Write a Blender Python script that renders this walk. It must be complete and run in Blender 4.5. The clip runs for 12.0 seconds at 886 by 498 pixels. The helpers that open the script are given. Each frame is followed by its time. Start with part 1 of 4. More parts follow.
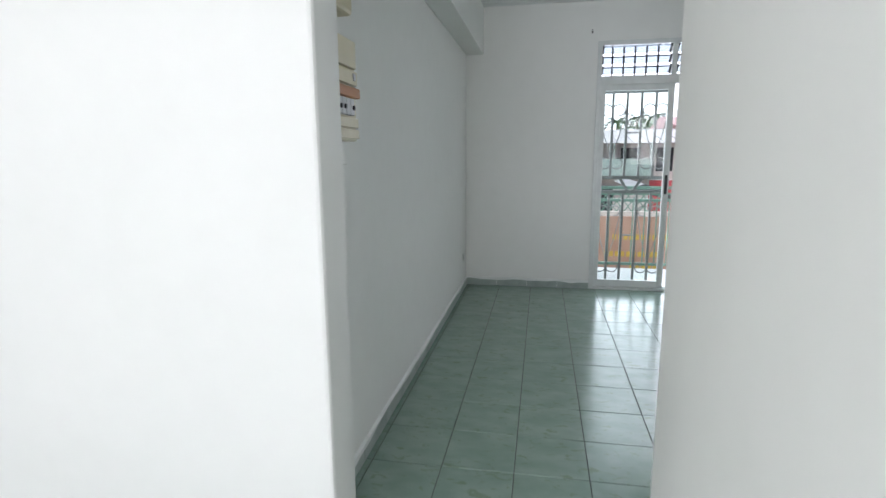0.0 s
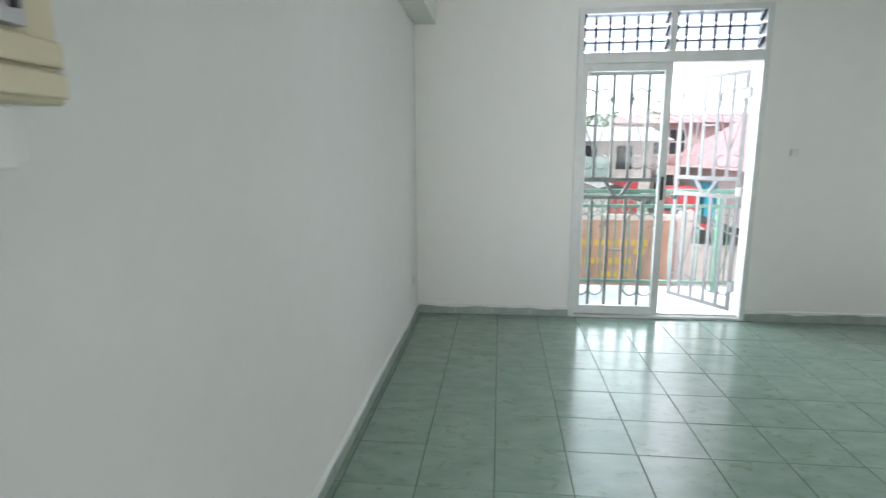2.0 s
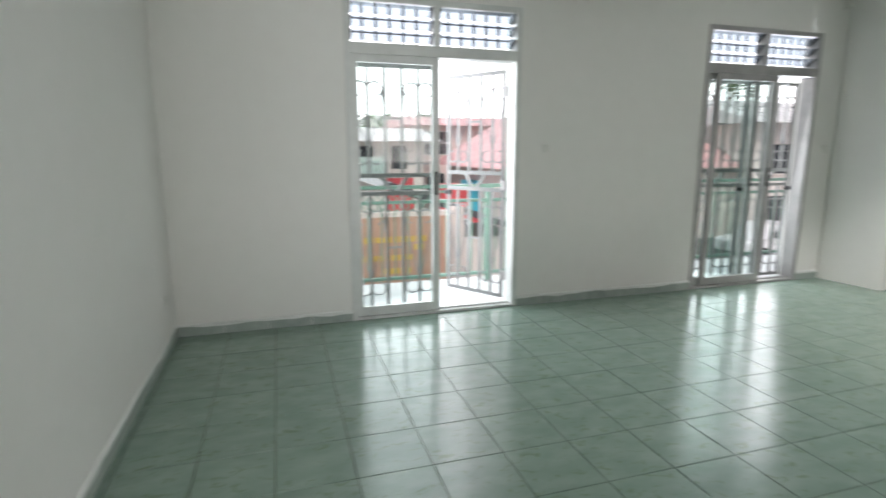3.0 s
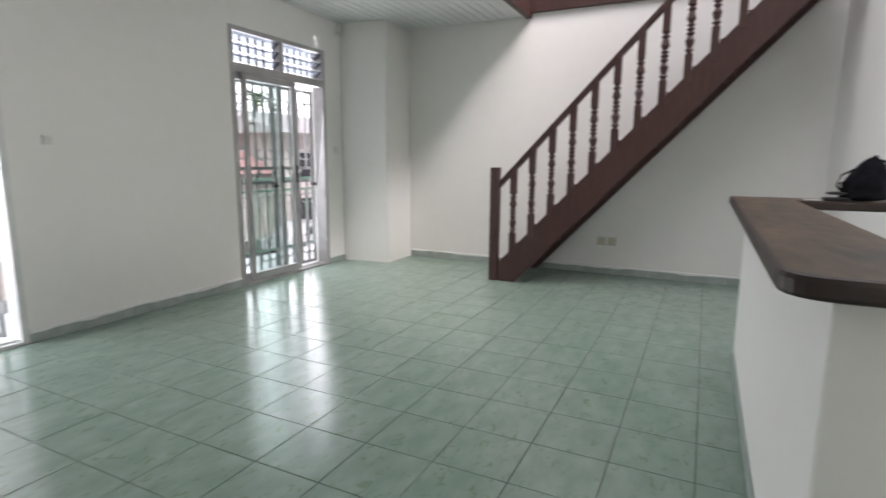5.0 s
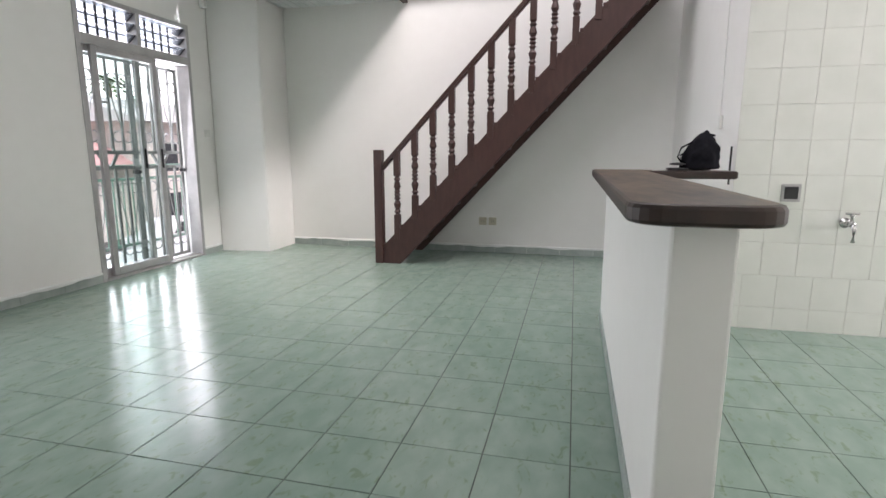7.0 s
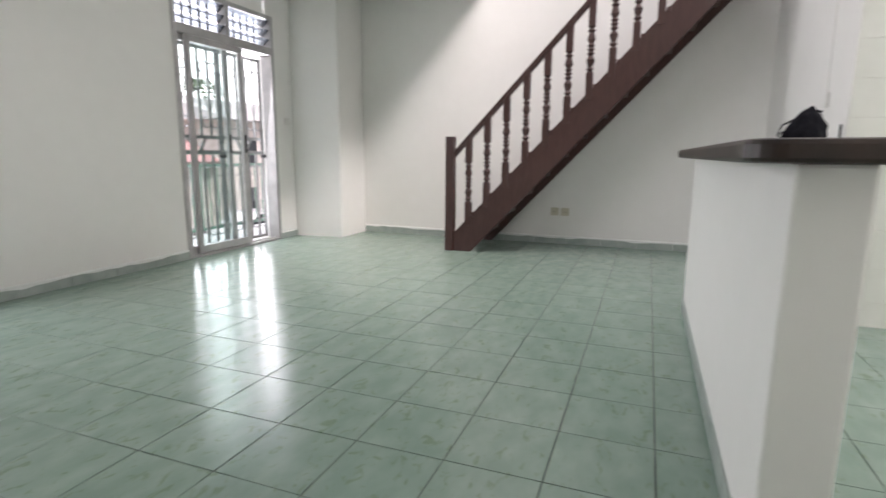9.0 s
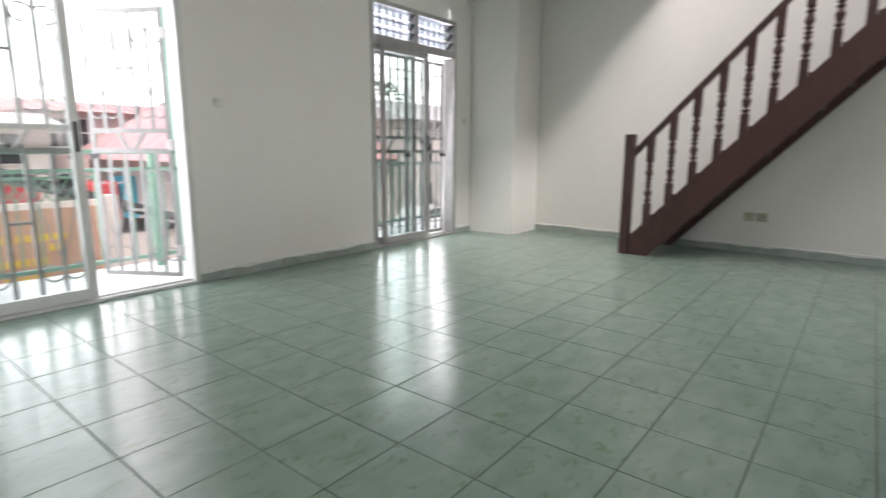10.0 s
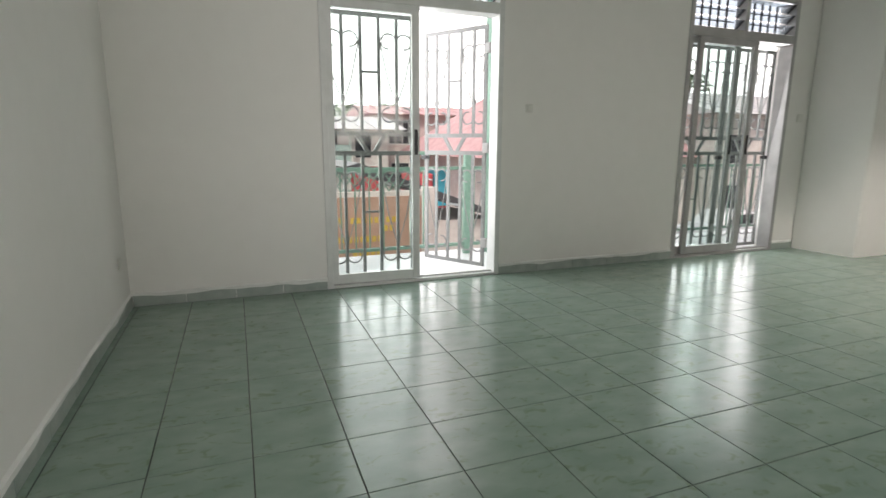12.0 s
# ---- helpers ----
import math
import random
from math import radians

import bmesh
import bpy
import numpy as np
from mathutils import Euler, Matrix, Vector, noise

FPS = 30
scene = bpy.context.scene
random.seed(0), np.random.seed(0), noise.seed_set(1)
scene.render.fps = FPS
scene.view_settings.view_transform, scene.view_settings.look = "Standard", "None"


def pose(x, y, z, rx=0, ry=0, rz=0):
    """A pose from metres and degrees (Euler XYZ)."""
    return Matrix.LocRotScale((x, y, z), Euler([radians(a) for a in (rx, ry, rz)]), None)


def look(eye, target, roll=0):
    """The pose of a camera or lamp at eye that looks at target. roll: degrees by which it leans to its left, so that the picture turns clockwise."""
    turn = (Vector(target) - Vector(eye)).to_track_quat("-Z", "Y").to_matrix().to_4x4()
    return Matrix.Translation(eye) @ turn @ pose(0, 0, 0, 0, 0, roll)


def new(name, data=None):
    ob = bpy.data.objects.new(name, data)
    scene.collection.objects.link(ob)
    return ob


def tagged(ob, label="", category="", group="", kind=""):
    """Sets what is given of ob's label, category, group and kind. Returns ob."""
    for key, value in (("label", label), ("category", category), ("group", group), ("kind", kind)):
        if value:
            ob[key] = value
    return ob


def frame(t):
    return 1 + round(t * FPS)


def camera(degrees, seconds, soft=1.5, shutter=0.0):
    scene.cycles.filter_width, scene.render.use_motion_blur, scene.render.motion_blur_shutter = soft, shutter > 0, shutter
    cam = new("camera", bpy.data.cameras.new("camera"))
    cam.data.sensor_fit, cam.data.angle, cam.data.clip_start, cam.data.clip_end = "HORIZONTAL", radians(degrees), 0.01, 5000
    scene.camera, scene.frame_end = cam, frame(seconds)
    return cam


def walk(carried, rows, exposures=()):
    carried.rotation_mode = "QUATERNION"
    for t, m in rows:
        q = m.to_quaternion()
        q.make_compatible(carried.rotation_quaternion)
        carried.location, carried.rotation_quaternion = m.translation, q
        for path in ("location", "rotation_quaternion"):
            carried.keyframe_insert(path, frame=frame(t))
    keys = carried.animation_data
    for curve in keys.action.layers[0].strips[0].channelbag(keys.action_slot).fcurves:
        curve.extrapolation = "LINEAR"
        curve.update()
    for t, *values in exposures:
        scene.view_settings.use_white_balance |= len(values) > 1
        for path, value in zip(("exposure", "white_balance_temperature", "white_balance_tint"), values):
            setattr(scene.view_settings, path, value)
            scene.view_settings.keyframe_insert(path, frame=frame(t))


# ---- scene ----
LENS = 79.8
cam = camera(LENS, 12.0, shutter=0.5)
PATH = [
    (0, (0.081, 0.402, 1.343), (-0.279, 2.337, 0.989), -0.40),
    (0.5, (0.038, 0.694, 1.341), (-0.306, 2.632, 0.985), -0.46),
    (1, (0.034, 1.024, 1.322), (-0.285, 2.966, 0.963), -0.44),
    (1.5, (0.030, 1.283, 1.315), (-0.266, 3.228, 0.956), -0.36),
    (2, (0.004, 1.507, 1.328), (-0.208, 3.462, 0.966), -0.29),
    (2.5, (0.009, 1.672, 1.311), (0.140, 3.634, 0.949), -0.03),
    (3, (0.072, 1.803, 1.281), (0.652, 3.683, 0.919), -0.07),
    (3.5, (0.159, 1.901, 1.264), (1.122, 3.616, 0.903), -0.21),
    (5.5, (0.145, 1.891, 1.169), (2.009, 2.539, 0.840), 0.32),
    (6, (0.119, 1.867, 1.190), (2.015, 2.402, 0.844), 0.15),
    (6.5, (0.116, 1.877, 1.143), (2.027, 2.346, 0.789), -0.00),
    (8.5, (0.107, 1.860, 0.977), (2.001, 2.397, 0.628), 0.42),
    (9, (0.129, 1.931, 0.955), (1.968, 2.633, 0.602), 0.40),
    (9.5, (0.104, 1.972, 0.963), (1.838, 2.901, 0.601), 0.49),
    (10, (0.069, 1.967, 0.969), (1.604, 3.196, 0.603), 0.25),
    (10.5, (0.014, 1.930, 0.961), (1.317, 3.403, 0.599), 0.23),
    (11, (-0.006, 1.945, 0.972), (1.072, 3.591, 0.611), 0.06),
    (11.5, (-0.036, 1.982, 1.023), (0.818, 3.750, 0.642), 0.37),
    (12, (0.005, 2.020, 1.021), (0.714, 3.850, 0.636), 0.34),
]
EXPOSURES = [(0, 0.16, 5950, 14), (1, 0.38, 5950, 11), (2.2, 0.6, 6150, 12), (3, 0.3, 6350, 12), (3.7, 0.1, 6350, 14), (5.3, 0.58, 6400, 20), (6.5, 0.72, 6400, 20), (9, 0.76, 6500, 20), (10, 0.45, 6550, 17), (12, 0.08, 6750, 14)]
walk(cam, [(t, look(e, g, r)) for t, e, g, r in PATH], EXPOSURES)

# ---- light ----
world = bpy.data.worlds.new("overcast_sky")
scene.world = world
world.use_nodes = True
wn = world.node_tree.nodes
sky = wn.new("ShaderNodeTexSky")
sky.sky_type = "NISHITA"
sky.sun_disc = False
sky.sun_elevation = radians(58)
sky.sun_rotation = radians(210)
sky.air_density = 0.7
sky.dust_density = 6.0
wn["Background"].inputs["Strength"].default_value = 0.15
world.node_tree.links.new(sky.outputs[0], wn["Background"].inputs["Color"])

sun = new("sun", bpy.data.lights.new("sun", "SUN"))
sun.data.energy = 1.5
sun.data.angle = radians(12)
sun.data.color = (1.0, 0.97, 0.93)
sun.matrix_world = look((-6, -9, 18), (2, 5.75, 0))


def opening_light(name, x, y, z, target, w, h, power, color=(0.95, 0.98, 1.0)):
    data = bpy.data.lights.new(name, "AREA")
    data.shape = "RECTANGLE"
    data.size, data.size_y, data.energy, data.color = w, h, power, color
    ob = new(name, data)
    ob.matrix_world = look((x, y, z), target)
    return ob


opening_light("skylight_door_west", 1.245, 6.45, 1.35, (4.3, 2.2, 0.8), 1.7, 2.3, 46)
opening_light("skylight_door_east", 4.45, 6.45, 1.35, (-0.4, 2.6, 0.9), 1.7, 2.3, 62)
# Fill lights added behind the view, at assumed, unseen openings in the south wall.
opening_light("fill_kitchen_opening", 2.85, -2.42, 1.6, (-0.3, 4.0, 1.2), 1.5, 1.1, 48, (1.0, 0.98, 0.93))
opening_light("fill_hall_opening", -0.75, -2.42, 1.5, (-0.75, 2, 1.2), 1.2, 1.5, 72, (1.0, 0.98, 0.97))
# Added fill from above, through an unseen opening made in the loft roof.
opening_light("fill_loft_opening", 3.3, 2.3, 5.36, (4.6, 2.6, 0), 3.2, 3.0, 72, (1.0, 0.98, 0.95))


# ---- materials ----
def nodes_of(name):
    m = bpy.data.materials.new(name)
    m.use_nodes = True
    return m, m.node_tree.nodes, m.node_tree.links, m.node_tree.nodes["Principled BSDF"]


def surface(name, dark, light, rough=0.5, grain=20.0, bump=0.1, metal=0.0, coarse=1.5, stretch=(1, 1, 1), spec=0.5, wave=None, per_object=0.0, bump_scale=None):
    """A surface whose colour wanders between two tones at a coarse and a fine scale, with fine relief."""
    m, n, l, b = nodes_of(name)
    co = n.new("ShaderNodeTexCoord")
    mp = n.new("ShaderNodeMapping")
    mp.inputs["Scale"].default_value = stretch
    l.new(co.outputs["Object"], mp.inputs["Vector"])
    vec = mp.outputs["Vector"]
    if per_object:
        info = n.new("ShaderNodeObjectInfo")
        mul = n.new("ShaderNodeMath")
        mul.operation = "MULTIPLY"
        mul.inputs[1].default_value = 37.0
        l.new(info.outputs["Random"], mul.inputs[0])
        add = n.new("ShaderNodeVectorMath")
        l.new(vec, add.inputs[0])
        l.new(mul.outputs[0], add.inputs[1])
        vec = add.outputs[0]
    a = n.new("ShaderNodeTexNoise")
    a.inputs["Scale"].default_value = coarse
    a.inputs["Detail"].default_value = 4
    f = n.new("ShaderNodeTexNoise")
    f.inputs["Scale"].default_value = grain
    f.inputs["Detail"].default_value = 6
    l.new(vec, a.inputs["Vector"])
    l.new(vec, f.inputs["Vector"])
    mix = n.new("ShaderNodeMix")
    mix.inputs[0].default_value = 0.45
    l.new(a.outputs["Fac"], mix.inputs[2])
    l.new(f.outputs["Fac"], mix.inputs[3])
    ramp = n.new("ShaderNodeValToRGB")
    ramp.color_ramp.elements[0].position = 0.36
    ramp.color_ramp.elements[1].position = 0.64
    ramp.color_ramp.elements[0].color = (*dark, 1)
    ramp.color_ramp.elements[1].color = (*light, 1)
    l.new(mix.outputs[0], ramp.inputs[0])
    l.new(ramp.outputs[0], b.inputs["Base Color"])
    b.inputs["Roughness"].default_value = rough
    b.inputs["Metallic"].default_value = metal
    b.inputs["Specular IOR Level"].default_value = spec
    if bump:
        bp = n.new("ShaderNodeBump")
        bp.inputs["Strength"].default_value = bump
        bp.inputs["Distance"].default_value = 0.004
        if bump_scale:
            g = n.new("ShaderNodeTexNoise")
            g.inputs["Scale"].default_value = bump_scale
            g.inputs["Detail"].default_value = 3
            l.new(vec, g.inputs["Vector"])
            l.new(g.outputs["Fac"], bp.inputs["Height"])
        else:
            l.new(f.outputs["Fac"], bp.inputs["Height"])
        l.new(bp.outputs[0], b.inputs["Normal"])
    return m


def tile_material():
    """Pale green marbled ceramic: cloudy ground, sparse darker streaks, each tile different."""
    m, n, l, b = nodes_of("green_marbled_tile")
    co = n.new("ShaderNodeTexCoord")
    info = n.new("ShaderNodeObjectInfo")
    mul = n.new("ShaderNodeMath")
    mul.operation = "MULTIPLY"
    mul.inputs[1].default_value = 53.0
    l.new(info.outputs["Random"], mul.inputs[0])
    add = n.new("ShaderNodeVectorMath")
    l.new(co.outputs["Object"], add.inputs[0])
    l.new(mul.outputs[0], add.inputs[1])
    mp = n.new("ShaderNodeMapping")
    mp.inputs["Rotation"].default_value = (0, 0, 0.8)
    mp.inputs["Scale"].default_value = (1.0, 1.9, 1.0)
    l.new(add.outputs[0], mp.inputs["Vector"])
    cloud = n.new("ShaderNodeTexNoise")
    cloud.inputs["Scale"].default_value = 6.0
    cloud.inputs["Detail"].default_value = 5
    l.new(mp.outputs[0], cloud.inputs["Vector"])
    vein = n.new("ShaderNodeTexNoise")
    vein.inputs["Scale"].default_value = 13.0
    vein.inputs["Detail"].default_value = 7
    vein.inputs["Distortion"].default_value = 1.2
    l.new(mp.outputs[0], vein.inputs["Vector"])
    r1 = n.new("ShaderNodeValToRGB")
    r1.color_ramp.elements[0].position, r1.color_ramp.elements[1].position = 0.35, 0.68
    r1.color_ramp.elements[0].color = (0.206, 0.292, 0.243, 1)
    r1.color_ramp.elements[1].color = (0.258, 0.340, 0.288, 1)
    l.new(cloud.outputs["Fac"], r1.inputs[0])
    r2 = n.new("ShaderNodeValToRGB")
    r2.color_ramp.elements[0].position, r2.color_ramp.elements[1].position = 0.585, 0.67
    r2.color_ramp.elements[0].color = (0, 0, 0, 1)
    r2.color_ramp.elements[1].color = (0.6, 0.6, 0.6, 1)
    l.new(vein.outputs["Fac"], r2.inputs[0])
    mix = n.new("ShaderNodeMix")
    mix.data_type = "RGBA"
    l.new(r2.outputs[0], mix.inputs[0])
    l.new(r1.outputs[0], mix.inputs[6])
    mix.inputs[7].default_value = (0.150, 0.215, 0.135, 1)
    l.new(mix.outputs[2], b.inputs["Base Color"])
    rr = n.new("ShaderNodeMapRange")
    rr.inputs["To Min"].default_value, rr.inputs["To Max"].default_value = 0.15, 0.25
    b.inputs["Specular IOR Level"].default_value = 0.38
    l.new(cloud.outputs["Fac"], rr.inputs["Value"])
    l.new(rr.outputs[0], b.inputs["Roughness"])
    bp = n.new("ShaderNodeBump")
    bp.inputs["Strength"].default_value, bp.inputs["Distance"].default_value = 0.12, 0.002
    l.new(cloud.outputs["Fac"], bp.inputs["Height"])
    l.new(bp.outputs[0], b.inputs["Normal"])
    return m


def glass_material(name, tint, gloss_share):
    m, n, l, b = nodes_of(name)
    clear = n.new("ShaderNodeBsdfTransparent")
    clear.inputs["Color"].default_value = (*tint, 1)
    gloss = n.new("ShaderNodeBsdfGlossy")
    gloss.inputs["Roughness"].default_value = 0.02
    mix = n.new("ShaderNodeMixShader")
    mix.inputs[0].default_value = gloss_share
    l.new(clear.outputs[0], mix.inputs[1])
    l.new(gloss.outputs[0], mix.inputs[2])
    l.new(mix.outputs[0], n["Material Output"].inputs["Surface"])
    n.remove(b)
    return m


WALL = surface("white_wall_paint", (0.775, 0.77, 0.738), (0.80, 0.795, 0.765), 0.62, 9, 0.06, coarse=0.8, bump_scale=35)
CEIL = surface("white_pvc_panel", (0.70, 0.72, 0.71), (0.76, 0.78, 0.77), 0.32, 6, 0.02)
TILE = tile_material()
GROUT = surface("dark_grout", (0.04, 0.045, 0.042), (0.11, 0.115, 0.105), 0.9, 60, 0.3)
SKIRT = surface("grey_green_skirting_tile", (0.27, 0.325, 0.295), (0.39, 0.44, 0.41), 0.35, 14, 0.1, coarse=5, per_object=1)
DAUB = surface("paint_daub", (0.72, 0.735, 0.71), (0.80, 0.805, 0.79), 0.6, 15, 0.2)
WTILE = surface("cream_wall_tile", (0.70, 0.715, 0.66), (0.77, 0.78, 0.73), 0.10, 5, 0.15, coarse=4, per_object=1, bump_scale=7)
WGROUT = surface("wall_tile_grout", (0.64, 0.635, 0.585), (0.72, 0.715, 0.665), 0.85, 40, 0.2)
STAIRWOOD = surface("dark_brown_stained_wood", (0.040, 0.0165, 0.0135), (0.066, 0.029, 0.024), 0.42, 30, 0.12, stretch=(1, 1, 0.25))
BARWOOD = surface("worn_bar_wood", (0.020, 0.012, 0.008), (0.15, 0.095, 0.058), 0.4, 11, 0.2, coarse=3.0, stretch=(0.8, 2.2, 1))
BAREDGE = surface("bar_edge_wood", (0.013, 0.007, 0.005), (0.038, 0.019, 0.012), 0.4, 12, 0.15, stretch=(0.5, 1, 1))
ALU = surface("white_lacquered_aluminium", (0.60, 0.62, 0.60), (0.70, 0.715, 0.70), 0.38, 12, 0.03)
ALUGREY = surface("weathered_aluminium", (0.36, 0.355, 0.35), (0.50, 0.495, 0.49), 0.42, 10, 0.05, metal=0.3)
IRON = surface("grey_painted_iron", (0.20, 0.205, 0.20), (0.31, 0.315, 0.31), 0.45, 40, 0.15)
GREEN = surface("green_painted_iron", (0.13, 0.25, 0.19), (0.21, 0.34, 0.27), 0.5, 30, 0.15)
LOUVRE = surface("louvre_clip", (0.05, 0.05, 0.055), (0.10, 0.10, 0.105), 0.4, 20, 0.1)
GLASS = glass_material("window_glass", (0.90, 0.94, 0.93), 0.012)
BLADE = glass_material("dusty_louvre_glass", (0.60, 0.64, 0.68), 0.03)
CREAM = surface("cream_plastic", (0.56, 0.50, 0.33), (0.64, 0.58, 0.41), 0.42, 10, 0.03)
ORANGE = surface("orange_brown_wood_strip", (0.34, 0.13, 0.035), (0.46, 0.19, 0.06), 0.5, 18, 0.1, stretch=(1, 0.3, 3))
BREAKER = surface("grey_breaker_plastic", (0.38, 0.38, 0.39), (0.55, 0.55, 0.56), 0.4, 30, 0.05)
BLACK = surface("black_plastic", (0.010, 0.010, 0.011), (0.022, 0.022, 0.024), 0.45, 25, 0.1)
CLOTH = surface("black_nylon_cloth", (0.004, 0.004, 0.006), (0.011, 0.011, 0.015), 0.9, 40, 0.5, spec=0.15)
STEEL = surface("dull_chrome", (0.35, 0.35, 0.34), (0.55, 0.55, 0.54), 0.25, 15, 0.05, metal=0.9)
PLATE = surface("white_plastic", (0.66, 0.66, 0.62), (0.74, 0.74, 0.70), 0.35, 15, 0.02)
SOCKET = surface("ivory_plastic", (0.52, 0.49, 0.38), (0.60, 0.57, 0.46), 0.4, 15, 0.02)
DECK = surface("white_balcony_tile", (0.62, 0.65, 0.64), (0.74, 0.76, 0.75), 0.3, 10, 0.1)
STUCCO = surface("pale_render", (0.55, 0.50, 0.46), (0.70, 0.66, 0.62), 0.8, 8, 0.3)
PINK = surface("pale_pink_render", (0.56, 0.44, 0.41), (0.68, 0.57, 0.53), 0.8, 6, 0.3)
REDROOF = surface("faded_red_sheet_roof", (0.45, 0.25, 0.25), (0.57, 0.36, 0.36), 0.55, 5, 0.2)
WHITEROOF = surface("pale_sheet_roof", (0.46, 0.46, 0.46), (0.58, 0.575, 0.57), 0.5, 4, 0.2)
RUST = surface("rusty_brown_board", (0.40, 0.24, 0.17), (0.50, 0.33, 0.25), 0.7, 5, 0.2)
YELLOW = surface("yellow_letter_paint", (0.55, 0.36, 0.05), (0.65, 0.45, 0.09), 0.6, 20, 0.05)
PALEGREEN = surface("pale_green_paint", (0.30, 0.40, 0.36), (0.42, 0.50, 0.46), 0.6, 6, 0.1)
GROUND = surface("dusty_ground", (0.22, 0.20, 0.18), (0.34, 0.31, 0.28), 0.9, 3, 0.4)
ROADM = surface("worn_asphalt", (0.05, 0.05, 0.05), (0.10, 0.10, 0.10), 0.85, 30, 0.4)
DARKWIN = surface("dark_window", (0.03, 0.035, 0.04), (0.06, 0.065, 0.07), 0.15, 5, 0.0)
CARWHITE = surface("white_car_paint", (0.62, 0.63, 0.64), (0.70, 0.71, 0.72), 0.2, 5, 0.0)
CARRED = surface("red_vehicle_paint", (0.48, 0.07, 0.08), (0.56, 0.11, 0.12), 0.3, 5, 0.0)
CARBLUE = surface("turquoise_sheet", (0.05, 0.36, 0.48), (0.08, 0.44, 0.56), 0.4, 5, 0.0)
TYRE = surface("tyre_rubber", (0.012, 0.012, 0.012), (0.03, 0.03, 0.03), 0.8, 30, 0.2)
LEAF = surface("palm_leaf", (0.035, 0.075, 0.025), (0.08, 0.14, 0.05), 0.6, 8, 0.1)
TRUNK = surface("palm_bark", (0.16, 0.12, 0.09), (0.26, 0.21, 0.16), 0.9, 14, 0.5)


# ---- builders ----
def mesh_of(name, bm, mat, smooth=False):
    me = bpy.data.meshes.new(name)
    bm.normal_update()
    bm.to_mesh(me)
    bm.free()
    me.materials.append(mat)
    if smooth:
        for p in me.polygons:
            p.use_smooth = True
    return me


def add_box(bm, x0, y0, z0, x1, y1, z1, bevel=0.0, m=None):
    r = bmesh.ops.create_cube(bm, size=1.0)
    vs = r["verts"]
    bmesh.ops.scale(bm, verts=vs, vec=(x1 - x0, y1 - y0, z1 - z0))
    bmesh.ops.translate(bm, verts=vs, vec=((x0 + x1) / 2, (y0 + y1) / 2, (z0 + z1) / 2))
    if bevel:
        es = list({e for v in vs for e in v.link_edges})
        out = bmesh.ops.bevel(bm, geom=es, offset=bevel, segments=2, affect="EDGES", profile=0.5)
        vs = list({v for f in out["faces"] for v in f.verts} | {v for v in vs if v.is_valid})
    if m is not None:
        bmesh.ops.transform(bm, verts=vs, matrix=m)
    return vs


def boxes(name, mat, items, bevel=0.0, parent=None):
    bm = bmesh.new()
    for it in items:
        add_box(bm, *it[:6], bevel=bevel)
    ob = new(name, mesh_of(name, bm, mat))
    ob.parent = parent
    return ob


def lathe(bm, prof, at=(0, 0, 0), seg=14, m=None):
    rings = []
    for r, z in prof:
        rings.append([bm.verts.new((at[0] + r * math.cos(2 * math.pi * i / seg), at[1] + r * math.sin(2 * math.pi * i / seg), at[2] + z)) for i in range(seg)])
    for a, b in zip(rings, rings[1:]):
        for i in range(seg):
            bm.faces.new((a[i], a[(i + 1) % seg], b[(i + 1) % seg], b[i]))
    bm.faces.new(rings[0][::-1])
    bm.faces.new(rings[-1])
    vs = [v for r in rings for v in r]
    if m is not None:
        bmesh.ops.transform(bm, verts=vs, matrix=m)
    return vs


def tube(bm, pts, rad, seg=6):
    rings = []
    n = len(pts)
    for i, p in enumerate(pts):
        p = Vector(p)
        d = (Vector(pts[min(i + 1, n - 1)]) - Vector(pts[max(i - 1, 0)])).normalized()
        q = d.to_track_quat("Z", "Y")
        rings.append([bm.verts.new(p + q @ Vector((rad * math.cos(2 * math.pi * k / seg), rad * math.sin(2 * math.pi * k / seg), 0))) for k in range(seg)])
    for a, b in zip(rings, rings[1:]):
        for k in range(seg):
            bm.faces.new((a[k], a[(k + 1) % seg], b[(k + 1) % seg], b[k]))
    bm.faces.new(rings[0][::-1])
    bm.faces.new(rings[-1])


def prism(bm, outline, axis, lo, hi):
    """An outline of two coordinates pushed through along the axis (0, 1 or 2)."""
    def put(p, d):
        c = list(p)
        c.insert(axis, d)
        return bm.verts.new(c)
    a = [put(p, lo) for p in outline]
    b = [put(p, hi) for p in outline]
    n = len(outline)
    for i in range(n):
        bm.faces.new((a[i], a[(i + 1) % n], b[(i + 1) % n], b[i]))
    bm.faces.new(a[::-1])
    bm.faces.new(b)
    bmesh.ops.recalc_face_normals(bm, faces=bm.faces)


def part(name, bm, mat, parent, smooth=False, label=""):
    ob = new(name, mesh_of(name, bm, mat, smooth))
    ob.parent = parent
    if label:
        ob["label"] = label
    return ob


def thing(name, label, category, group="", at=(0, 0, 0)):
    e = new(name)
    e.empty_display_size = 0.1
    e.location = at
    return tagged(e, label, category, group)


# ---- plan ----
X0, X1 = -0.67, 5.92          # side walls of the living room
Y1 = 5.75                     # wall with the balcony doors
WT = 0.19                     # outer wall thickness
ZC = 2.71                     # ceiling of the living room
YK = 0.93                     # end of the kitchen's tiled wall
XK = 3.70                     # the kitchen's tiled wall
YS = -2.4                     # wall behind
D1 = (0.565, 1.926)
D2 = (3.70, 5.007)
DH = 2.36
YB = 3.75                     # edge of the stairwell
ZL = 5.3                      # ceiling of the loft

YH = (1.62, 1.79)             # thick wall at the end of the hall
XH = (-0.449, 0.36)           # opening from the hall


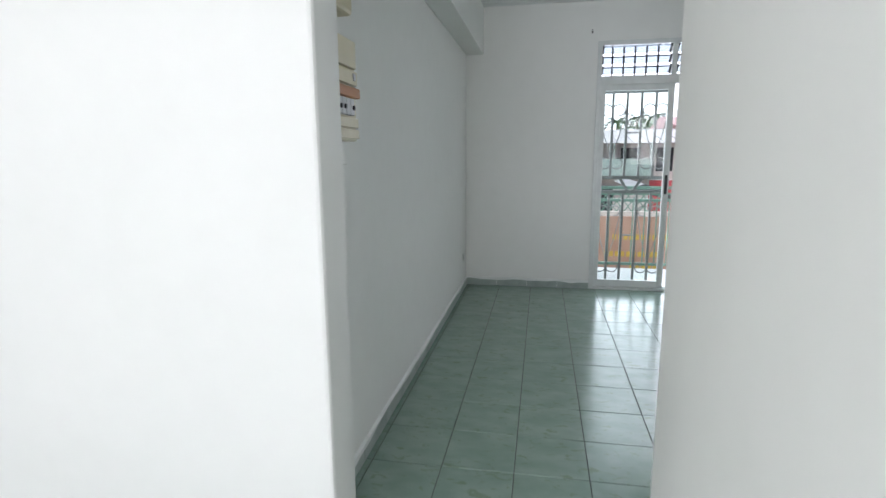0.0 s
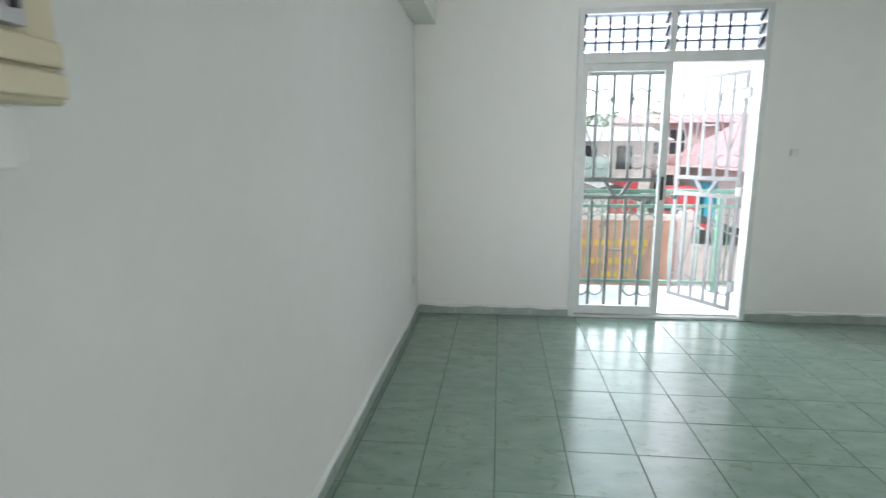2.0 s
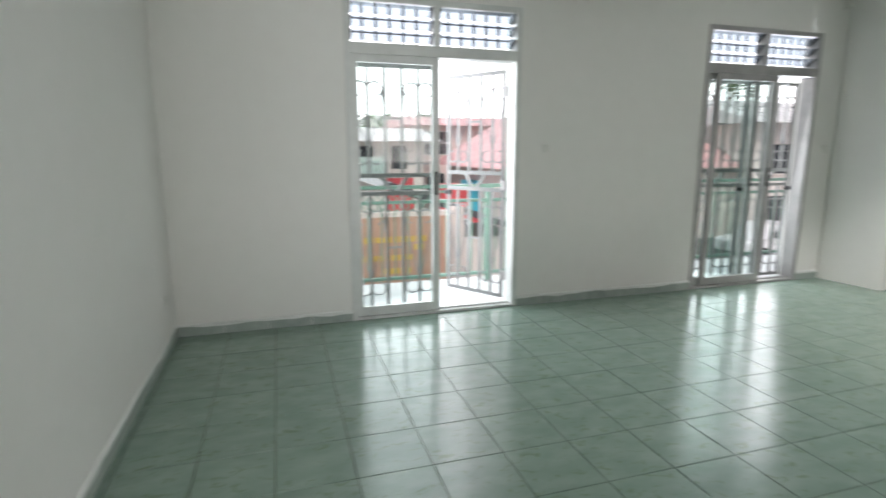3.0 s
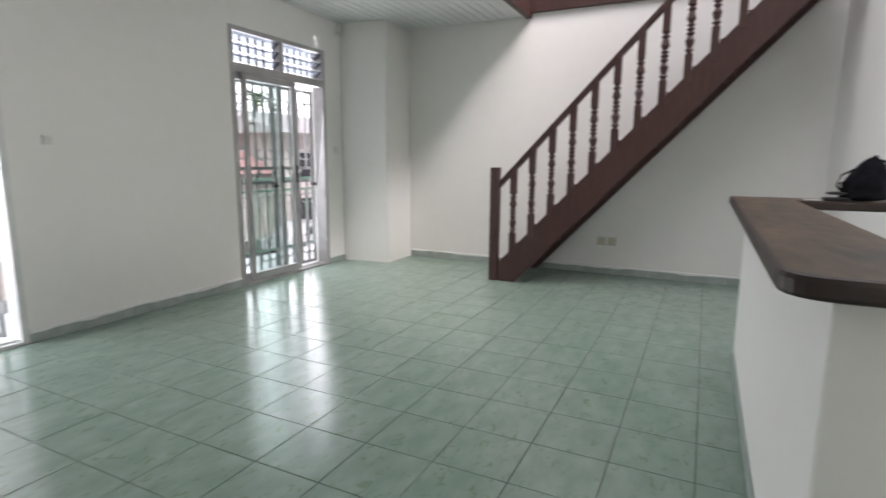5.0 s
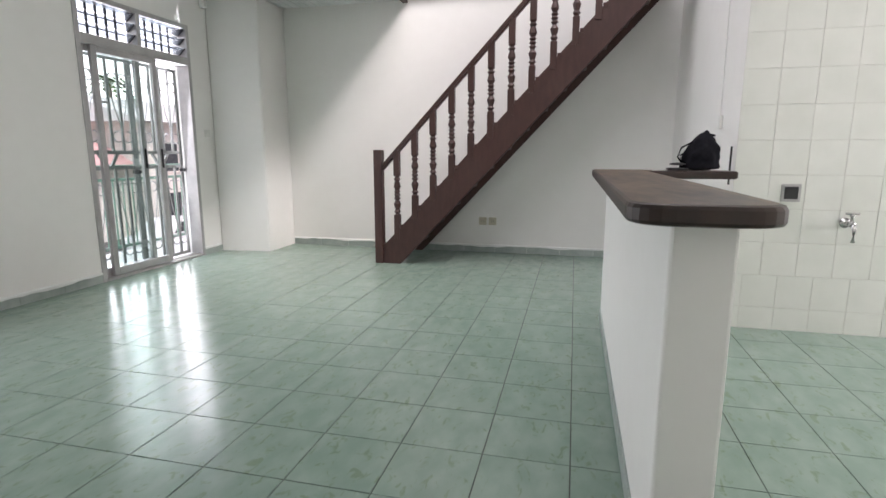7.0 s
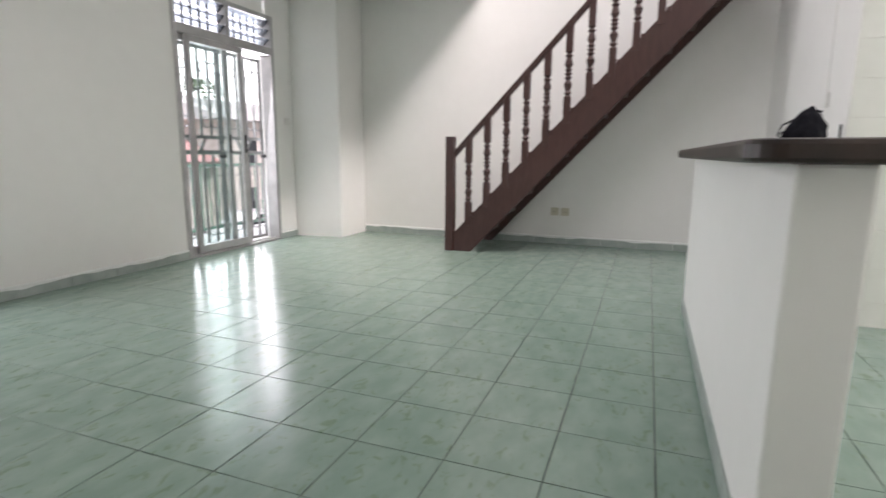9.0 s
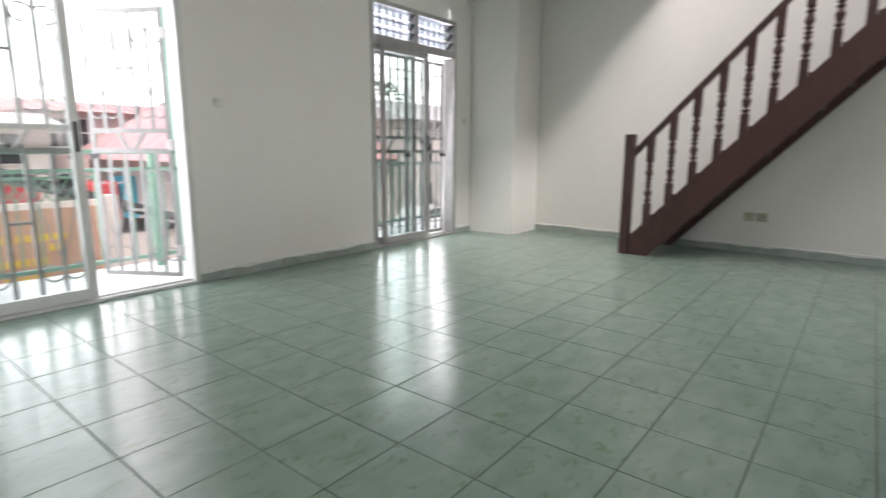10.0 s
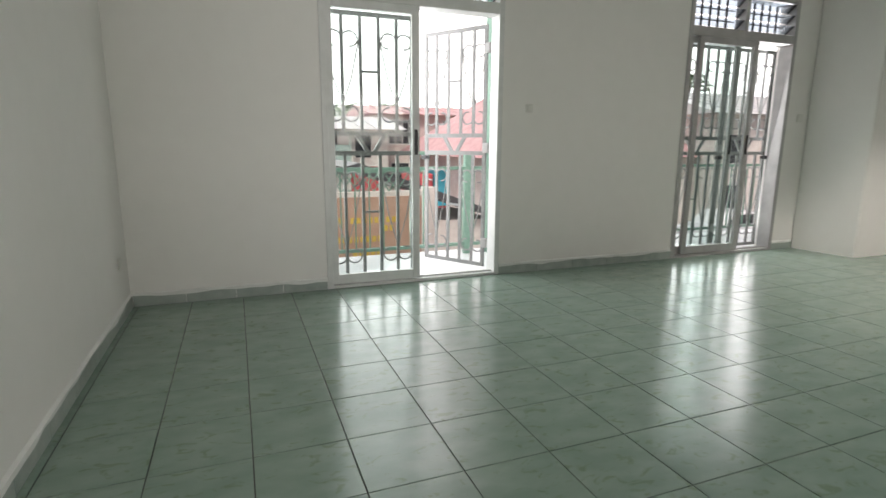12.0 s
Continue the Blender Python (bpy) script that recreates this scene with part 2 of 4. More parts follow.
# ---- structure ----
def wall(name, label, items, bevel=0.0):
    return tagged(boxes(name, WALL, items, bevel), label, "wall", kind="structure")


wall("wall_north", "white painted wall with two balcony doors", [
    (X0 - 0.15, Y1, 0, D1[0], Y1 + WT, ZL), (D1[0], Y1, DH, D1[1], Y1 + WT, ZL), (D1[1], Y1, 0, D2[0], Y1 + WT, ZL),
    (D2[0], Y1, DH, D2[1], Y1 + WT, ZL), (D2[1], Y1, 0, X1 + 0.15, Y1 + WT, ZL)])
wall("wall_west", "white painted living room side wall", [(X0 - 0.15, YH[1], 0, X0, Y1, ZL)])
wall("wall_east", "white painted wall behind the stairs", [(X1, YK - 0.12, 0, X1 + 0.15, Y1, ZL)])
wall("wall_stair_end", "white painted wall closing the stair recess", [(XK + 0.004, YK - 0.12, 0, X1, YK, ZL)])
wall("wall_kitchen", "masonry wall carrying the kitchen tiles", [(XK + 0.012, YS, 0, XK + 0.15, YK - 0.12, ZL)])
# Both openings in this unseen wall are assumed, cut for the added fill lights.
wall("wall_south", "white painted wall behind the kitchen and the hall", [
    (-1.85, YS - 0.15, 0, -1.35, YS, ZL), (-1.35, YS - 0.15, 0, -0.15, YS, 0.75), (-1.35, YS - 0.15, 2.25, -0.15, YS, ZL), (-0.15, YS - 0.15, 0, 2.1, YS, ZL),
    (2.1, YS - 0.15, 0, 3.6, YS, 1.05), (2.1, YS - 0.15, 2.15, 3.6, YS, ZL), (3.6, YS - 0.15, 0, XK + 0.15, YS, ZL)])
wall("wall_hall_west", "white painted hall wall", [(-1.85, YS, 0, -1.7, YH[1], ZL)])
wall("wall_hall_end", "thick white painted wall beside the opening to the living room", [(-1.7, YH[0], 0, XH[0], YH[1], ZL)], 0.012)
wall("wall_hall_east", "white painted partition between hall and kitchen", [(XH[1], YS, 0, XH[1] + 0.08, 1.646, ZL)], 0.012)
bm = bmesh.new()
prism(bm, [(5.30, Y1 - 0.003), (5.363, 5.174), (X1 - 0.003, 5.174), (X1 - 0.003, Y1 - 0.003)], 2, 0, ZC - 0.003)
bmesh.ops.bevel(bm, geom=[e for e in bm.edges if abs(e.verts[0].co.z - e.verts[1].co.z) > 1], offset=0.01, segments=2, affect="EDGES")
tagged(new("column_corner", mesh_of("column_corner", bm, WALL)), "white plastered column in the room corner", "wall", kind="structure")
wall("beam_west", "boxed white beam along the top of the side wall", [(X0 + 0.003, YH[1] + 0.003, 2.28, X0 + 0.17, Y1 - 0.003, ZC - 0.003)], 0.006)

# ceilings: boards of the low one stay in its one mesh
bm = bmesh.new()
y = YB + 0.06
add_box(bm, X0, YH[1], ZC + 0.03, 2.55, Y1, ZC + 0.12)
add_box(bm, 2.55, YB, ZC + 0.03, X1, Y1, ZC + 0.12)
k = 0
while k * 0.1 < Y1 - 1.85:
    ya = Y1 - 0.1 * (k + 1)
    yb = Y1 - 0.1 * k
    x_end = X1 if ya >= YB else 2.55
    add_box(bm, X0, ya + 0.004, ZC, x_end, yb - 0.004, ZC + 0.03, 0.004)
    k += 1
ob = new("ceiling_living", mesh_of("ceiling_living", bm, CEIL))
tagged(ob, "low ceiling of narrow white plastic boards", "ceiling", kind="structure")
# The hole in this unseen ceiling is made for the added fill light.
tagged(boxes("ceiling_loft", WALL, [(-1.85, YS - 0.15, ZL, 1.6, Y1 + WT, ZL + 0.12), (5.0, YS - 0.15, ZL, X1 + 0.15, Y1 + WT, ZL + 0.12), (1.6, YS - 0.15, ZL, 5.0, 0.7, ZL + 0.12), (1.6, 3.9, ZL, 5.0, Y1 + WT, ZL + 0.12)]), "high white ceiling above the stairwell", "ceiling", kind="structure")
tagged(boxes("ceiling_hall", WALL, [(-1.7, YS, 2.62, XH[1], YH[0], 2.72)]), "plain white hall ceiling", "ceiling", kind="structure")
tagged(boxes("beam_stairwell", STAIRWOOD, [(2.6, YB - 0.06, ZC - 0.03, X1 - 0.003, YB - 0.002, ZC + 0.2), (X1 - 0.05, 1.0, ZC + 0.02, X1 - 0.003, YB - 0.06, ZC + 0.2)], 0.006),
       "dark brown wooden trim along the stairwell edge", "beam", kind="structure")
tagged(boxes("beam_ceiling", STAIRWOOD, [(2.33, YB, ZC - 0.24, 2.52, Y1 - 0.003, ZC - 0.002)], 0.008), "dark brown wooden ceiling beam", "beam", kind="structure")

# floor slab under the tiles
floor = tagged(boxes("floor", GROUT, [(-1.85, YS - 0.15, -0.2, X1 + 0.15, Y1 + WT, -0.004)]), "floor of pale green marbled ceramic tiles with dark joints", "floor", kind="structure")


# ---- balcony doors ----
def scroll(bm, cx, z, r, side, up, y):
    """A three-quarter iron curl that starts beside the bar."""
    pts = []
    for i in range(11):
        t = i / 10 * 1.55 * math.pi
        ang = (math.pi if side > 0 else 0.0) - side * t * up
        rr = r * (1 - 0.22 * i / 10)
        pts.append((cx + side * r + rr * math.cos(ang), y, z + rr * math.sin(ang)))
    tube(bm, pts, 0.0065, 5)


def grille_panel(bm_bar, bm_flat, x0, x1, z0, z1, y, bars=5, rail=True):
    """Vertical square bars, a mid band with a V, scrolls and a short link in both halves."""
    w = x1 - x0
    zm = z0 + 0.525 * (z1 - z0)
    h = 0.0165
    t = 0.008
    add_box(bm_flat, x0, y - t, z0, x0 + 0.03, y + t, z1)
    add_box(bm_flat, x1 - 0.03, y - t, z0, x1, y + t, z1)
    for zz in (z0, z1 - 0.03):
        add_box(bm_flat, x0 + 0.03, y - t, zz, x1 - 0.03, y + t, zz + 0.03)
    for zz in (zm - 0.085, zm + 0.055):
        add_box(bm_flat, x0 + 0.03, y - t, zz, x1 - 0.03, y + t, zz + 0.032)
    xs = [x0 + w * (i + 1) / (bars + 1) for i in range(bars)]
    for x in xs:
        add_box(bm_bar, x - h / 1.4, y - 0.007, z0 + 0.03, x + h / 1.4, y + 0.007, zm - 0.085)
        add_box(bm_bar, x - h / 1.4, y - 0.007, zm + 0.087, x + h / 1.4, y + 0.007, z1 - 0.03)
    xc = (x0 + x1) / 2
    for s in (-1, 1):
        prism(bm_flat, [(xc + s * 0.012, zm - 0.053), (xc + s * 0.045, zm - 0.053), (xc + s * 0.115, zm + 0.055), (xc + s * 0.082, zm + 0.055)], 1, y - t, y + t)
    for za, zb in ((z0 + 0.03, zm - 0.085), (zm + 0.087, z1 - 0.03)):
        lo, hi = za + 0.16 * (zb - za), za + 0.80 * (zb - za)
        mid = (xs[1] + xs[2]) / 2 if bars % 2 == 0 else xs[bars // 2]
        bx = (xs[0], xs[-1])
        add_box(bm_bar, xs[1], y - 0.006, za + 0.52 * (zb - za), xs[-2], y + 0.006, za + 0.52 * (zb - za) + 0.016)
        for b in bx:
            r = w / (bars + 1) * 0.46
            for s in (-1, 1):
                scroll(bm_bar, b, hi, r, s, 1, y)
                scroll(bm_bar, b, lo, r, s, -1, y)
                tube(bm_bar, [(b + s * 2 * r, y, hi), (b + s * r * 1.1, y, (lo + hi) / 2), (b, y, lo + r)], 0.005, 5)


def hinged_grille(name, label, w, h, bars, at, yaw):
    e = thing(name, label, "security grille")
    e.matrix_basis = Matrix.Translation(at) @ Matrix.Rotation(radians(yaw), 4, "Z")
    b1, b2 = bmesh.new(), bmesh.new()
    grille_panel(b1, b2, 0, w, 0.03, h, 0, bars)
    part("bars", b1, IRON, e)
    part("frame", b2, IRON, e)
    for z in (0.18, 0.95, h - 0.22):
        b3 = bmesh.new()
        add_box(b3, -0.03, -0.012, z + 0.01, 0.03, 0.014, z + 0.09, 0.008)
        part("hinge", b3, ALUGREY, e, label="grey iron hinge")
    b4 = bmesh.new()
    add_box(b4, w - 0.03, -0.03, 0.9, w + 0.03, 0.02, 0.935, 0.004)
    part("bolt", b4, BLACK, e, label="black sliding bolt")
    return e


def door_frame(name, x0, x1, leaf, mat, label):
    e = thing(name, label, "balcony door")
    e["kind"] = "structure"
    yi, yo = Y1 - 0.012, Y1 + 0.125
    zt0, zt1 = 1.965, 2.045
    b = bmesh.new()
    f = 0.042
    add_box(b, x0, yi, 0, x0 + f, yo, DH, 0.004)
    add_box(b, x1 - f, yi, 0, x1, yo, DH, 0.004)
    add_box(b, x0 + f, yi, DH - f, x1 - f, yo, DH, 0.004)
    add_box(b, x0 + f, yi, zt0, x1 - f, yo, zt1, 0.006)
    add_box(b, x0 + f, yi, 0.0, x1 - f, yo, 0.022, 0.004)
    add_box(b, x0 + f, yi + 0.045, 0.022, x1 - f, yi + 0.052, 0.034)
    xm = (x0 + x1) / 2
    add_box(b, xm - 0.022, yi, zt1, xm + 0.022, yo - 0.02, DH - f, 0.004)
    part("frame", b, mat, e)
    # louvre blades with their clips, and bars behind
    for a, c in ((x0 + f, xm - 0.022), (xm + 0.022, x1 - f)):
        clips, bars = bmesh.new(), bmesh.new()
        for i in range(3):
            z = zt1 + 0.055 + i * 0.092
            g = bmesh.new()
            add_box(g, a + 0.016, -0.045, -0.0025, c - 0.016, 0.045, 0.0025)
            bmesh.ops.transform(g, verts=g.verts, matrix=Matrix.Translation((0, yi + 0.055, z)) @ Matrix.Rotation(radians(-38), 4, "X"))
            p = part("louvre_blade", g, BLADE, e)
            p.visible_shadow = False
            for xx in (a + 0.003, c - 0.017):
                add_box(clips, xx, -0.048, -0.006, xx + 0.014, 0.048, 0.008, m=Matrix.Translation((0, yi + 0.055, z)) @ Matrix.Rotation(radians(-38), 4, "X"))
        for i in range(5):
            x = a + (c - a) * (i + 1) / 6
            add_box(bars, x - 0.008, yo - 0.014, zt1, x + 0.008, yo, DH - f)
        for zz in (zt1 + 0.09, zt1 + 0.185):
            add_box(bars, a, yo - 0.010, zz - 0.005, c, yo - 0.002, zz + 0.005)
        part("louvre_clips", clips, LOUVRE, e, label="dark louvre clips")
        part("transom_bars", bars, LOUVRE, e, label="dark transom bars")
    # sliding leaf
    for (l0, l1, yy) in leaf:
        s = bmesh.new()
        st = 0.055
        add_box(s, l0, yy, 0.03, l0 + st, yy + 0.035, zt0, 0.004)
        add_box(s, l1 - st, yy, 0.03, l1, yy + 0.035, zt0, 0.004)
        add_box(s, l0 + st, yy, 0.03, l1 - st, yy + 0.035, 0.10, 0.004)
        add_box(s, l0 + st, yy, zt0 - 0.055, l1 - st, yy + 0.035, zt0, 0.004)
        leaf_ob = part("sliding_leaf", s, mat, e)
        g = bmesh.new()
        add_box(g, l0 + st, yy + 0.015, 0.10, l1 - st, yy + 0.02, zt0 - 0.055)
        p = part("pane", g, GLASS, leaf_ob, label="clear glass pane")
        p.visible_shadow = False
        hd = bmesh.new()
        add_box(hd, l1 - 0.04, yy - 0.008, 0.95, l1 - 0.016, yy - 0.0005, 1.13, 0.003)
        part("latch", hd, BLACK, leaf_ob, label="black recessed latch")
    return e


door_frame("door_1", D1[0], D1[1], [(D1[0] + 0.03, 1.262, Y1 - 0.006)], ALU, "white aluminium sliding balcony door, half open, with louvred transom")
door_frame("door_2", D2[0], D2[1], [(3.83, 4.535, Y1 - 0.006), (3.745, 4.38, Y1 + 0.04)], ALUGREY, "grey aluminium sliding balcony door with louvred transom")
hinged_grille("security_grille", "closed grey iron security grille with scrolls behind the glass door", 0.66, 1.93, 4, (D1[0] + 0.045, Y1 + 0.155, 0), 0)
hinged_grille("security_grille", "grey iron security grille with scrolls swung open over the balcony", 0.62, 1.93, 4, (D1[1] - 0.05, Y1 + 0.165, 0), 122)
hinged_grille("security_grille", "closed grey iron security grille with scrolls", 0.61, 1.93, 4, (D2[0] + 0.04, Y1 + 0.155, 0), 0)
hinged_grille("security_grille", "closed grey iron security grille with scrolls", 0.61, 1.93, 4, (D2[0] + 0.655, Y1 + 0.155, 0), 0)

# ---- staircase ----
SX0, SX1 = 5.07, X1 - 0.02
SLOPE = 1.065
stairs = thing("staircase", "dark brown stained wooden open-riser staircase with turned balusters", "staircase", at=(SX0, 3.75, 0))


def into(ob):
    ob.parent = stairs
    ob.matrix_parent_inverse = Matrix.Translation(stairs.location).inverted()
    return ob


def top_z(y):
    return 0.195 + SLOPE * (3.691 - y)


YT = 1.04
for x in (SX0, SX1 - 0.045):
    bm = bmesh.new()
    prism(bm, [(3.711, 0.0), (3.711, top_z(3.711)), (YT, top_z(YT)), (YT, top_z(YT) - 0.36), (3.529, 0.0)], 0, x, x + 0.045)
    bmesh.ops.bevel(bm, geom=list(bm.edges), offset=0.004, segments=1, affect="EDGES")
    into(new("stringer", mesh_of("stringer", bm, STAIRWOOD)))
k = 0
tread = None
while True:
    y = 3.60 - 0.183 * k
    z = top_z(y) - 0.10
    if y < YT + 0.15:
        break
    if tread is None:
        bm = bmesh.new()
        add_box(bm, SX0 + 0.047, -0.13, -0.04, SX1 - 0.047, 0.13, 0, 0.006)
        tread = mesh_of("tread", bm, STAIRWOOD)
    ob = new("tread", tread)
    ob.location = (0, y - 0.02, z)
    into(ob)
    nb = bmesh.new()
    add_box(nb, SX0 - 0.004, y + 0.075, z - 0.035, SX0 + 0.047, y + 0.112, z + 0.008, 0.005)
    into(new("tread_end", mesh_of("tread_end", nb, STAIRWOOD)))
    k += 1
bm = bmesh.new()
add_box(bm, SX0 - 0.02, 3.709, 0, SX0 + 0.065, 3.792, 1.122, 0.005)
into(new("newel_post", mesh_of("newel_post", bm, STAIRWOOD)))
# handrail
bm = bmesh.new()
RH = 0.81
prism(bm, [(3.711, top_z(3.711) + RH - 0.07), (3.711, top_z(3.711) + RH), (YT, top_z(YT) + RH), (YT, top_z(YT) + RH - 0.075)], 0, SX0 - 0.012, SX0 + 0.057)
bmesh.ops.bevel(bm, geom=list(bm.edges), offset=0.014, segments=2, affect="EDGES")
into(new("handrail", mesh_of("handrail", bm, STAIRWOOD)))
# turned balusters: square ends, beads and vases between
bm = bmesh.new()
HB = 0.815
add_box(bm, -0.029, -0.029, -0.06, 0.029, 0.029, 0.17, 0.003)
add_box(bm, -0.029, -0.029, 0.555, 0.029, 0.029, HB - 0.02, 0.003)
prof = [(0.022, 0.20), (0.012, 0.215), (0.023, 0.235), (0.014, 0.255), (0.020, 0.285), (0.024, 0.315), (0.013, 0.345), (0.013, 0.352), (0.022, 0.37), (0.013, 0.388),
        (0.022, 0.405), (0.013, 0.423), (0.022, 0.44), (0.013, 0.455), (0.024, 0.487), (0.020, 0.517), (0.014, 0.545), (0.023, 0.565), (0.012, 0.585), (0.022, 0.60)]
lathe(bm, [(r * 1.5, 0.17 + 0.9625 * (z - 0.20)) for r, z in prof], seg=12)
bal = mesh_of("baluster", bm, STAIRWOOD)
k = 0
while 3.563 - 0.183 * k > YT:
    y = 3.563 - 0.183 * k
    ob = new("baluster", bal)
    ob.location = (SX0 + 0.0225, y, top_z(y) - 0.012)
    into(ob)
    k += 1

# ---- bar counter ----
counter = thing("bar_counter", "white masonry bar with a worn dark wooden top", "bar counter", at=(1.4, 1.6, 0))


def at_counter(ob, label=""):
    ob.parent = counter
    ob.matrix_parent_inverse = Matrix.Translation(counter.location).inverted()
    if label:
        ob["label"] = label
    return ob


BZ = 0.942
ob = boxes("base", WALL, [(1.33, 1.53, 0, XK - 0.002, 1.668, BZ)], 0.008)
at_counter(ob, "white painted masonry base")
ob = boxes("foot_tiles", SKIRT, [(1.35 + 0.33 * i, 1.6685, 0, 1.347 + 0.33 * (i + 1), 1.676, 0.075) for i in range(7)], 0.002)
ob["kind"] = "stuff"
at_counter(ob, "grey-green skirting tiles")


def rounded(points, radii, n=6):
    out = []
    m = len(points)
    for i in range(m):
        p, a, b = Vector(points[i]), Vector(points[i - 1]), Vector(points[(i + 1) % m])
        r = radii[i]
        if r == 0:
            out.append(tuple(p))
            continue
        u, v = (a - p).normalized(), (b - p).normalized()
        for j in range(n + 1):
            t = j / n
            q = p + u * r * (1 - t) ** 2 + v * r * t ** 2
            out.append((q.x, q.y))
    return out


def bar_outline(d):
    """The bar top's outline, drawn in by d all round."""
    return rounded([(1.235 + d, 1.455 + d), (1.235 + d, 1.765 - d), (XK - 0.004, 1.765 - d), (XK - 0.004, 0.97 + d), (3.45 + d, 0.97 + d), (3.45 + d, 1.455 + d)],
                   [0.09, 0.09, 0, 0.02, 0.02, 0])


bm = bmesh.new()
rims = []
for d, z in ((0.012, 0.0), (0.004, 0.003), (0.0, 0.010), (0.0, 0.035), (0.004, 0.043), (0.012, 0.046)):
    rims.append([bm.verts.new((x, y, BZ + z)) for x, y in bar_outline(d)])
for a, b in zip(rims, rims[1:]):
    for k in range(len(a)):
        bm.faces.new((a[k], a[(k + 1) % len(a)], b[(k + 1) % len(a)], b[k]))
bm.faces.new(rims[0][::-1])
bm.faces.new(rims[-1])
bmesh.ops.recalc_face_normals(bm, faces=bm.faces)
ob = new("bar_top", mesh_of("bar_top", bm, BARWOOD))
ob.data.materials.append(BAREDGE)
# Rim and underside take the darker edge wood; only the flat top keeps BARWOOD.
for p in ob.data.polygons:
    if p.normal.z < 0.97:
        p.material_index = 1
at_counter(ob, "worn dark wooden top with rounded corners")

# shelf end support and cable at the tiled wall corner
tagged(boxes("shelf_bracket", BLACK, [(XK - 0.014, 0.955, 0.90, XK - 0.003, 0.966, 1.13)], 0.003), "thin dark vertical rod beside the bar shelf", "bracket")


# ---- small things ----
def bag():
    e = thing("bag", "slumped black drawstring bag standing on the bar", "bag", at=(3.57, 1.165, BZ + 0.047))
    bm = bmesh.new()
    bmesh.ops.create_icosphere(bm, subdivisions=4, radius=1.0)
    for v in bm.verts:
        c = v.co
        up = (c.z + 1) / 2
        w = 0.112 * (0.80 + 0.45 * (1 - up)) * (1.0 if up < 0.55 else 1 - 1.25 * (up - 0.55))
        n = noise.noise(Vector((c.x * 2.2, c.y * 2.2, c.z * 2.2))) * 0.16 + noise.noise(c * 5.5) * 0.07
        z = up * 0.26
        flat = 1.0 / max(0.45, math.hypot(c.x, c.y)) if up < 0.6 else 1.0 / max(0.75, math.hypot(c.x, c.y))
        v.co = Vector((c.x * flat * w * 0.8 * (1 + n), c.y * flat * w * (1 + n) - 0.035 * up, max(0.0, z * (1 + 0.3 * n))))
    part("body", bm, CLOTH, e, True)
    b = bmesh.new()
    tube(b, [(0, -0.02, 0.215), (0.0, -0.06, 0.238), (0.0, -0.10, 0.228)], 0.008)
    tube(b, [(-0.02, 0.05, 0.19), (-0.04, 0.13, 0.15), (-0.03, 0.15, 0.09), (-0.03, 0.12, 0.05)], 0.006)
    tube(b, [(-0.04, 0.10, 0.12), (-0.06, 0.14, 0.10), (-0.05, 0.13, 0.06), (-0.04, 0.09, 0.05)], 0.005)
    part("strap", b, CLOTH, e, True)
    b = bmesh.new()
    lathe(b, [(0.03, 0.0), (0.055, 0.004), (0.055, 0.012), (0.02, 0.018)], (-0.05, 0.15, 0.035), 18)
    add_box(b, -0.10, 0.08, 0, 0.0, 0.22, 0.018, 0.006)
    part("pouch", b, BLACK, e)
    return e


bag().scale = (0.8, 0.8, 0.88)
b = bmesh.new()
add_box(b, 3.50, 1.34, BZ + 0.0465, 3.60, 1.42, BZ + 0.0485)
tagged(new("paper_slip", mesh_of("paper_slip", b, PLATE)), "small white slip of paper on the bar", "paper")


def wall_plate(name, label, cat, m, w=0.08, h=0.08, mat=PLATE, inner=None, inner_size=0.026):
    e = thing(name, label, cat)
    e.matrix_basis = m
    b = bmesh.new()
    add_box(b, -w / 2, -0.011, -h / 2, w / 2, 0.0, h / 2, 0.004)
    part("plate", b, mat, e)
    b = bmesh.new()
    add_box(b, -inner_size, -0.016, -inner_size, inner_size, -0.0112, inner_size, 0.003)
    part("insert", b, inner or mat, e)
    return e


def on_north(x, z):
    return pose(x, Y1 - 0.001, z)


def on_east(y, z, x=X1):
    return pose(x - 0.001, y, z, 0, 0, -90)


wall_plate("light_switch", "small white light switch on the white wall", "switch", on_north(2.16, 1.305), 0.06, 0.06, PLATE, PLATE, 0.02)
wall_plate("light_switch", "small white light switch beside the balcony door", "switch", on_north(5.19, 1.30))
for yy in (2.845, 2.735):
    e = wall_plate("power_socket", "ivory plastic power socket under the stairs", "socket", on_east(yy, 0.35), 0.085, 0.085, SOCKET, SOCKET, 0.028)
    e["group"] = "sockets under the stairs"
    b = bmesh.new()
    for s in (-1, 1):
        lathe(b, [(0.004, 0), (0.004, 0.002)], seg=8, m=Matrix.Translation((s * 0.010, -0.0162, 0)) @ Matrix.Rotation(radians(90), 4, "X"))
    part("hole", b, BLACK, e)
wall_plate("kitchen_switch", "square grey switch box with a black face on the tiled wall", "switch", on_east(0.615, 0.856, XK), 0.105, 0.105, ALUGREY, BLACK, 0.037)
wall_plate("wall_socket", "small white socket low on the side wall", "socket", pose(X0 + 0.001, 5.51, 0.33, 0, 0, 90), 0.05, 0.07, PLATE, PLATE, 0.018)
# pull cord with its knob on the stub wall
b = bmesh.new()
tube(b, [(4.12, YK + 0.012, 2.6), (4.12, YK + 0.012, 1.9), (4.10, YK + 0.012, 1.33)], 0.004)
cord = new("cable", mesh_of("cable", b, PLATE))
tagged(cord, "thin white surface cable running down the wall", "cable")
b = bmesh.new()
add_box(b, 4.07, YK + 0.001, 1.25, 4.12, YK + 0.02, 1.34, 0.004)
part("switch", b, PLATE, cord)

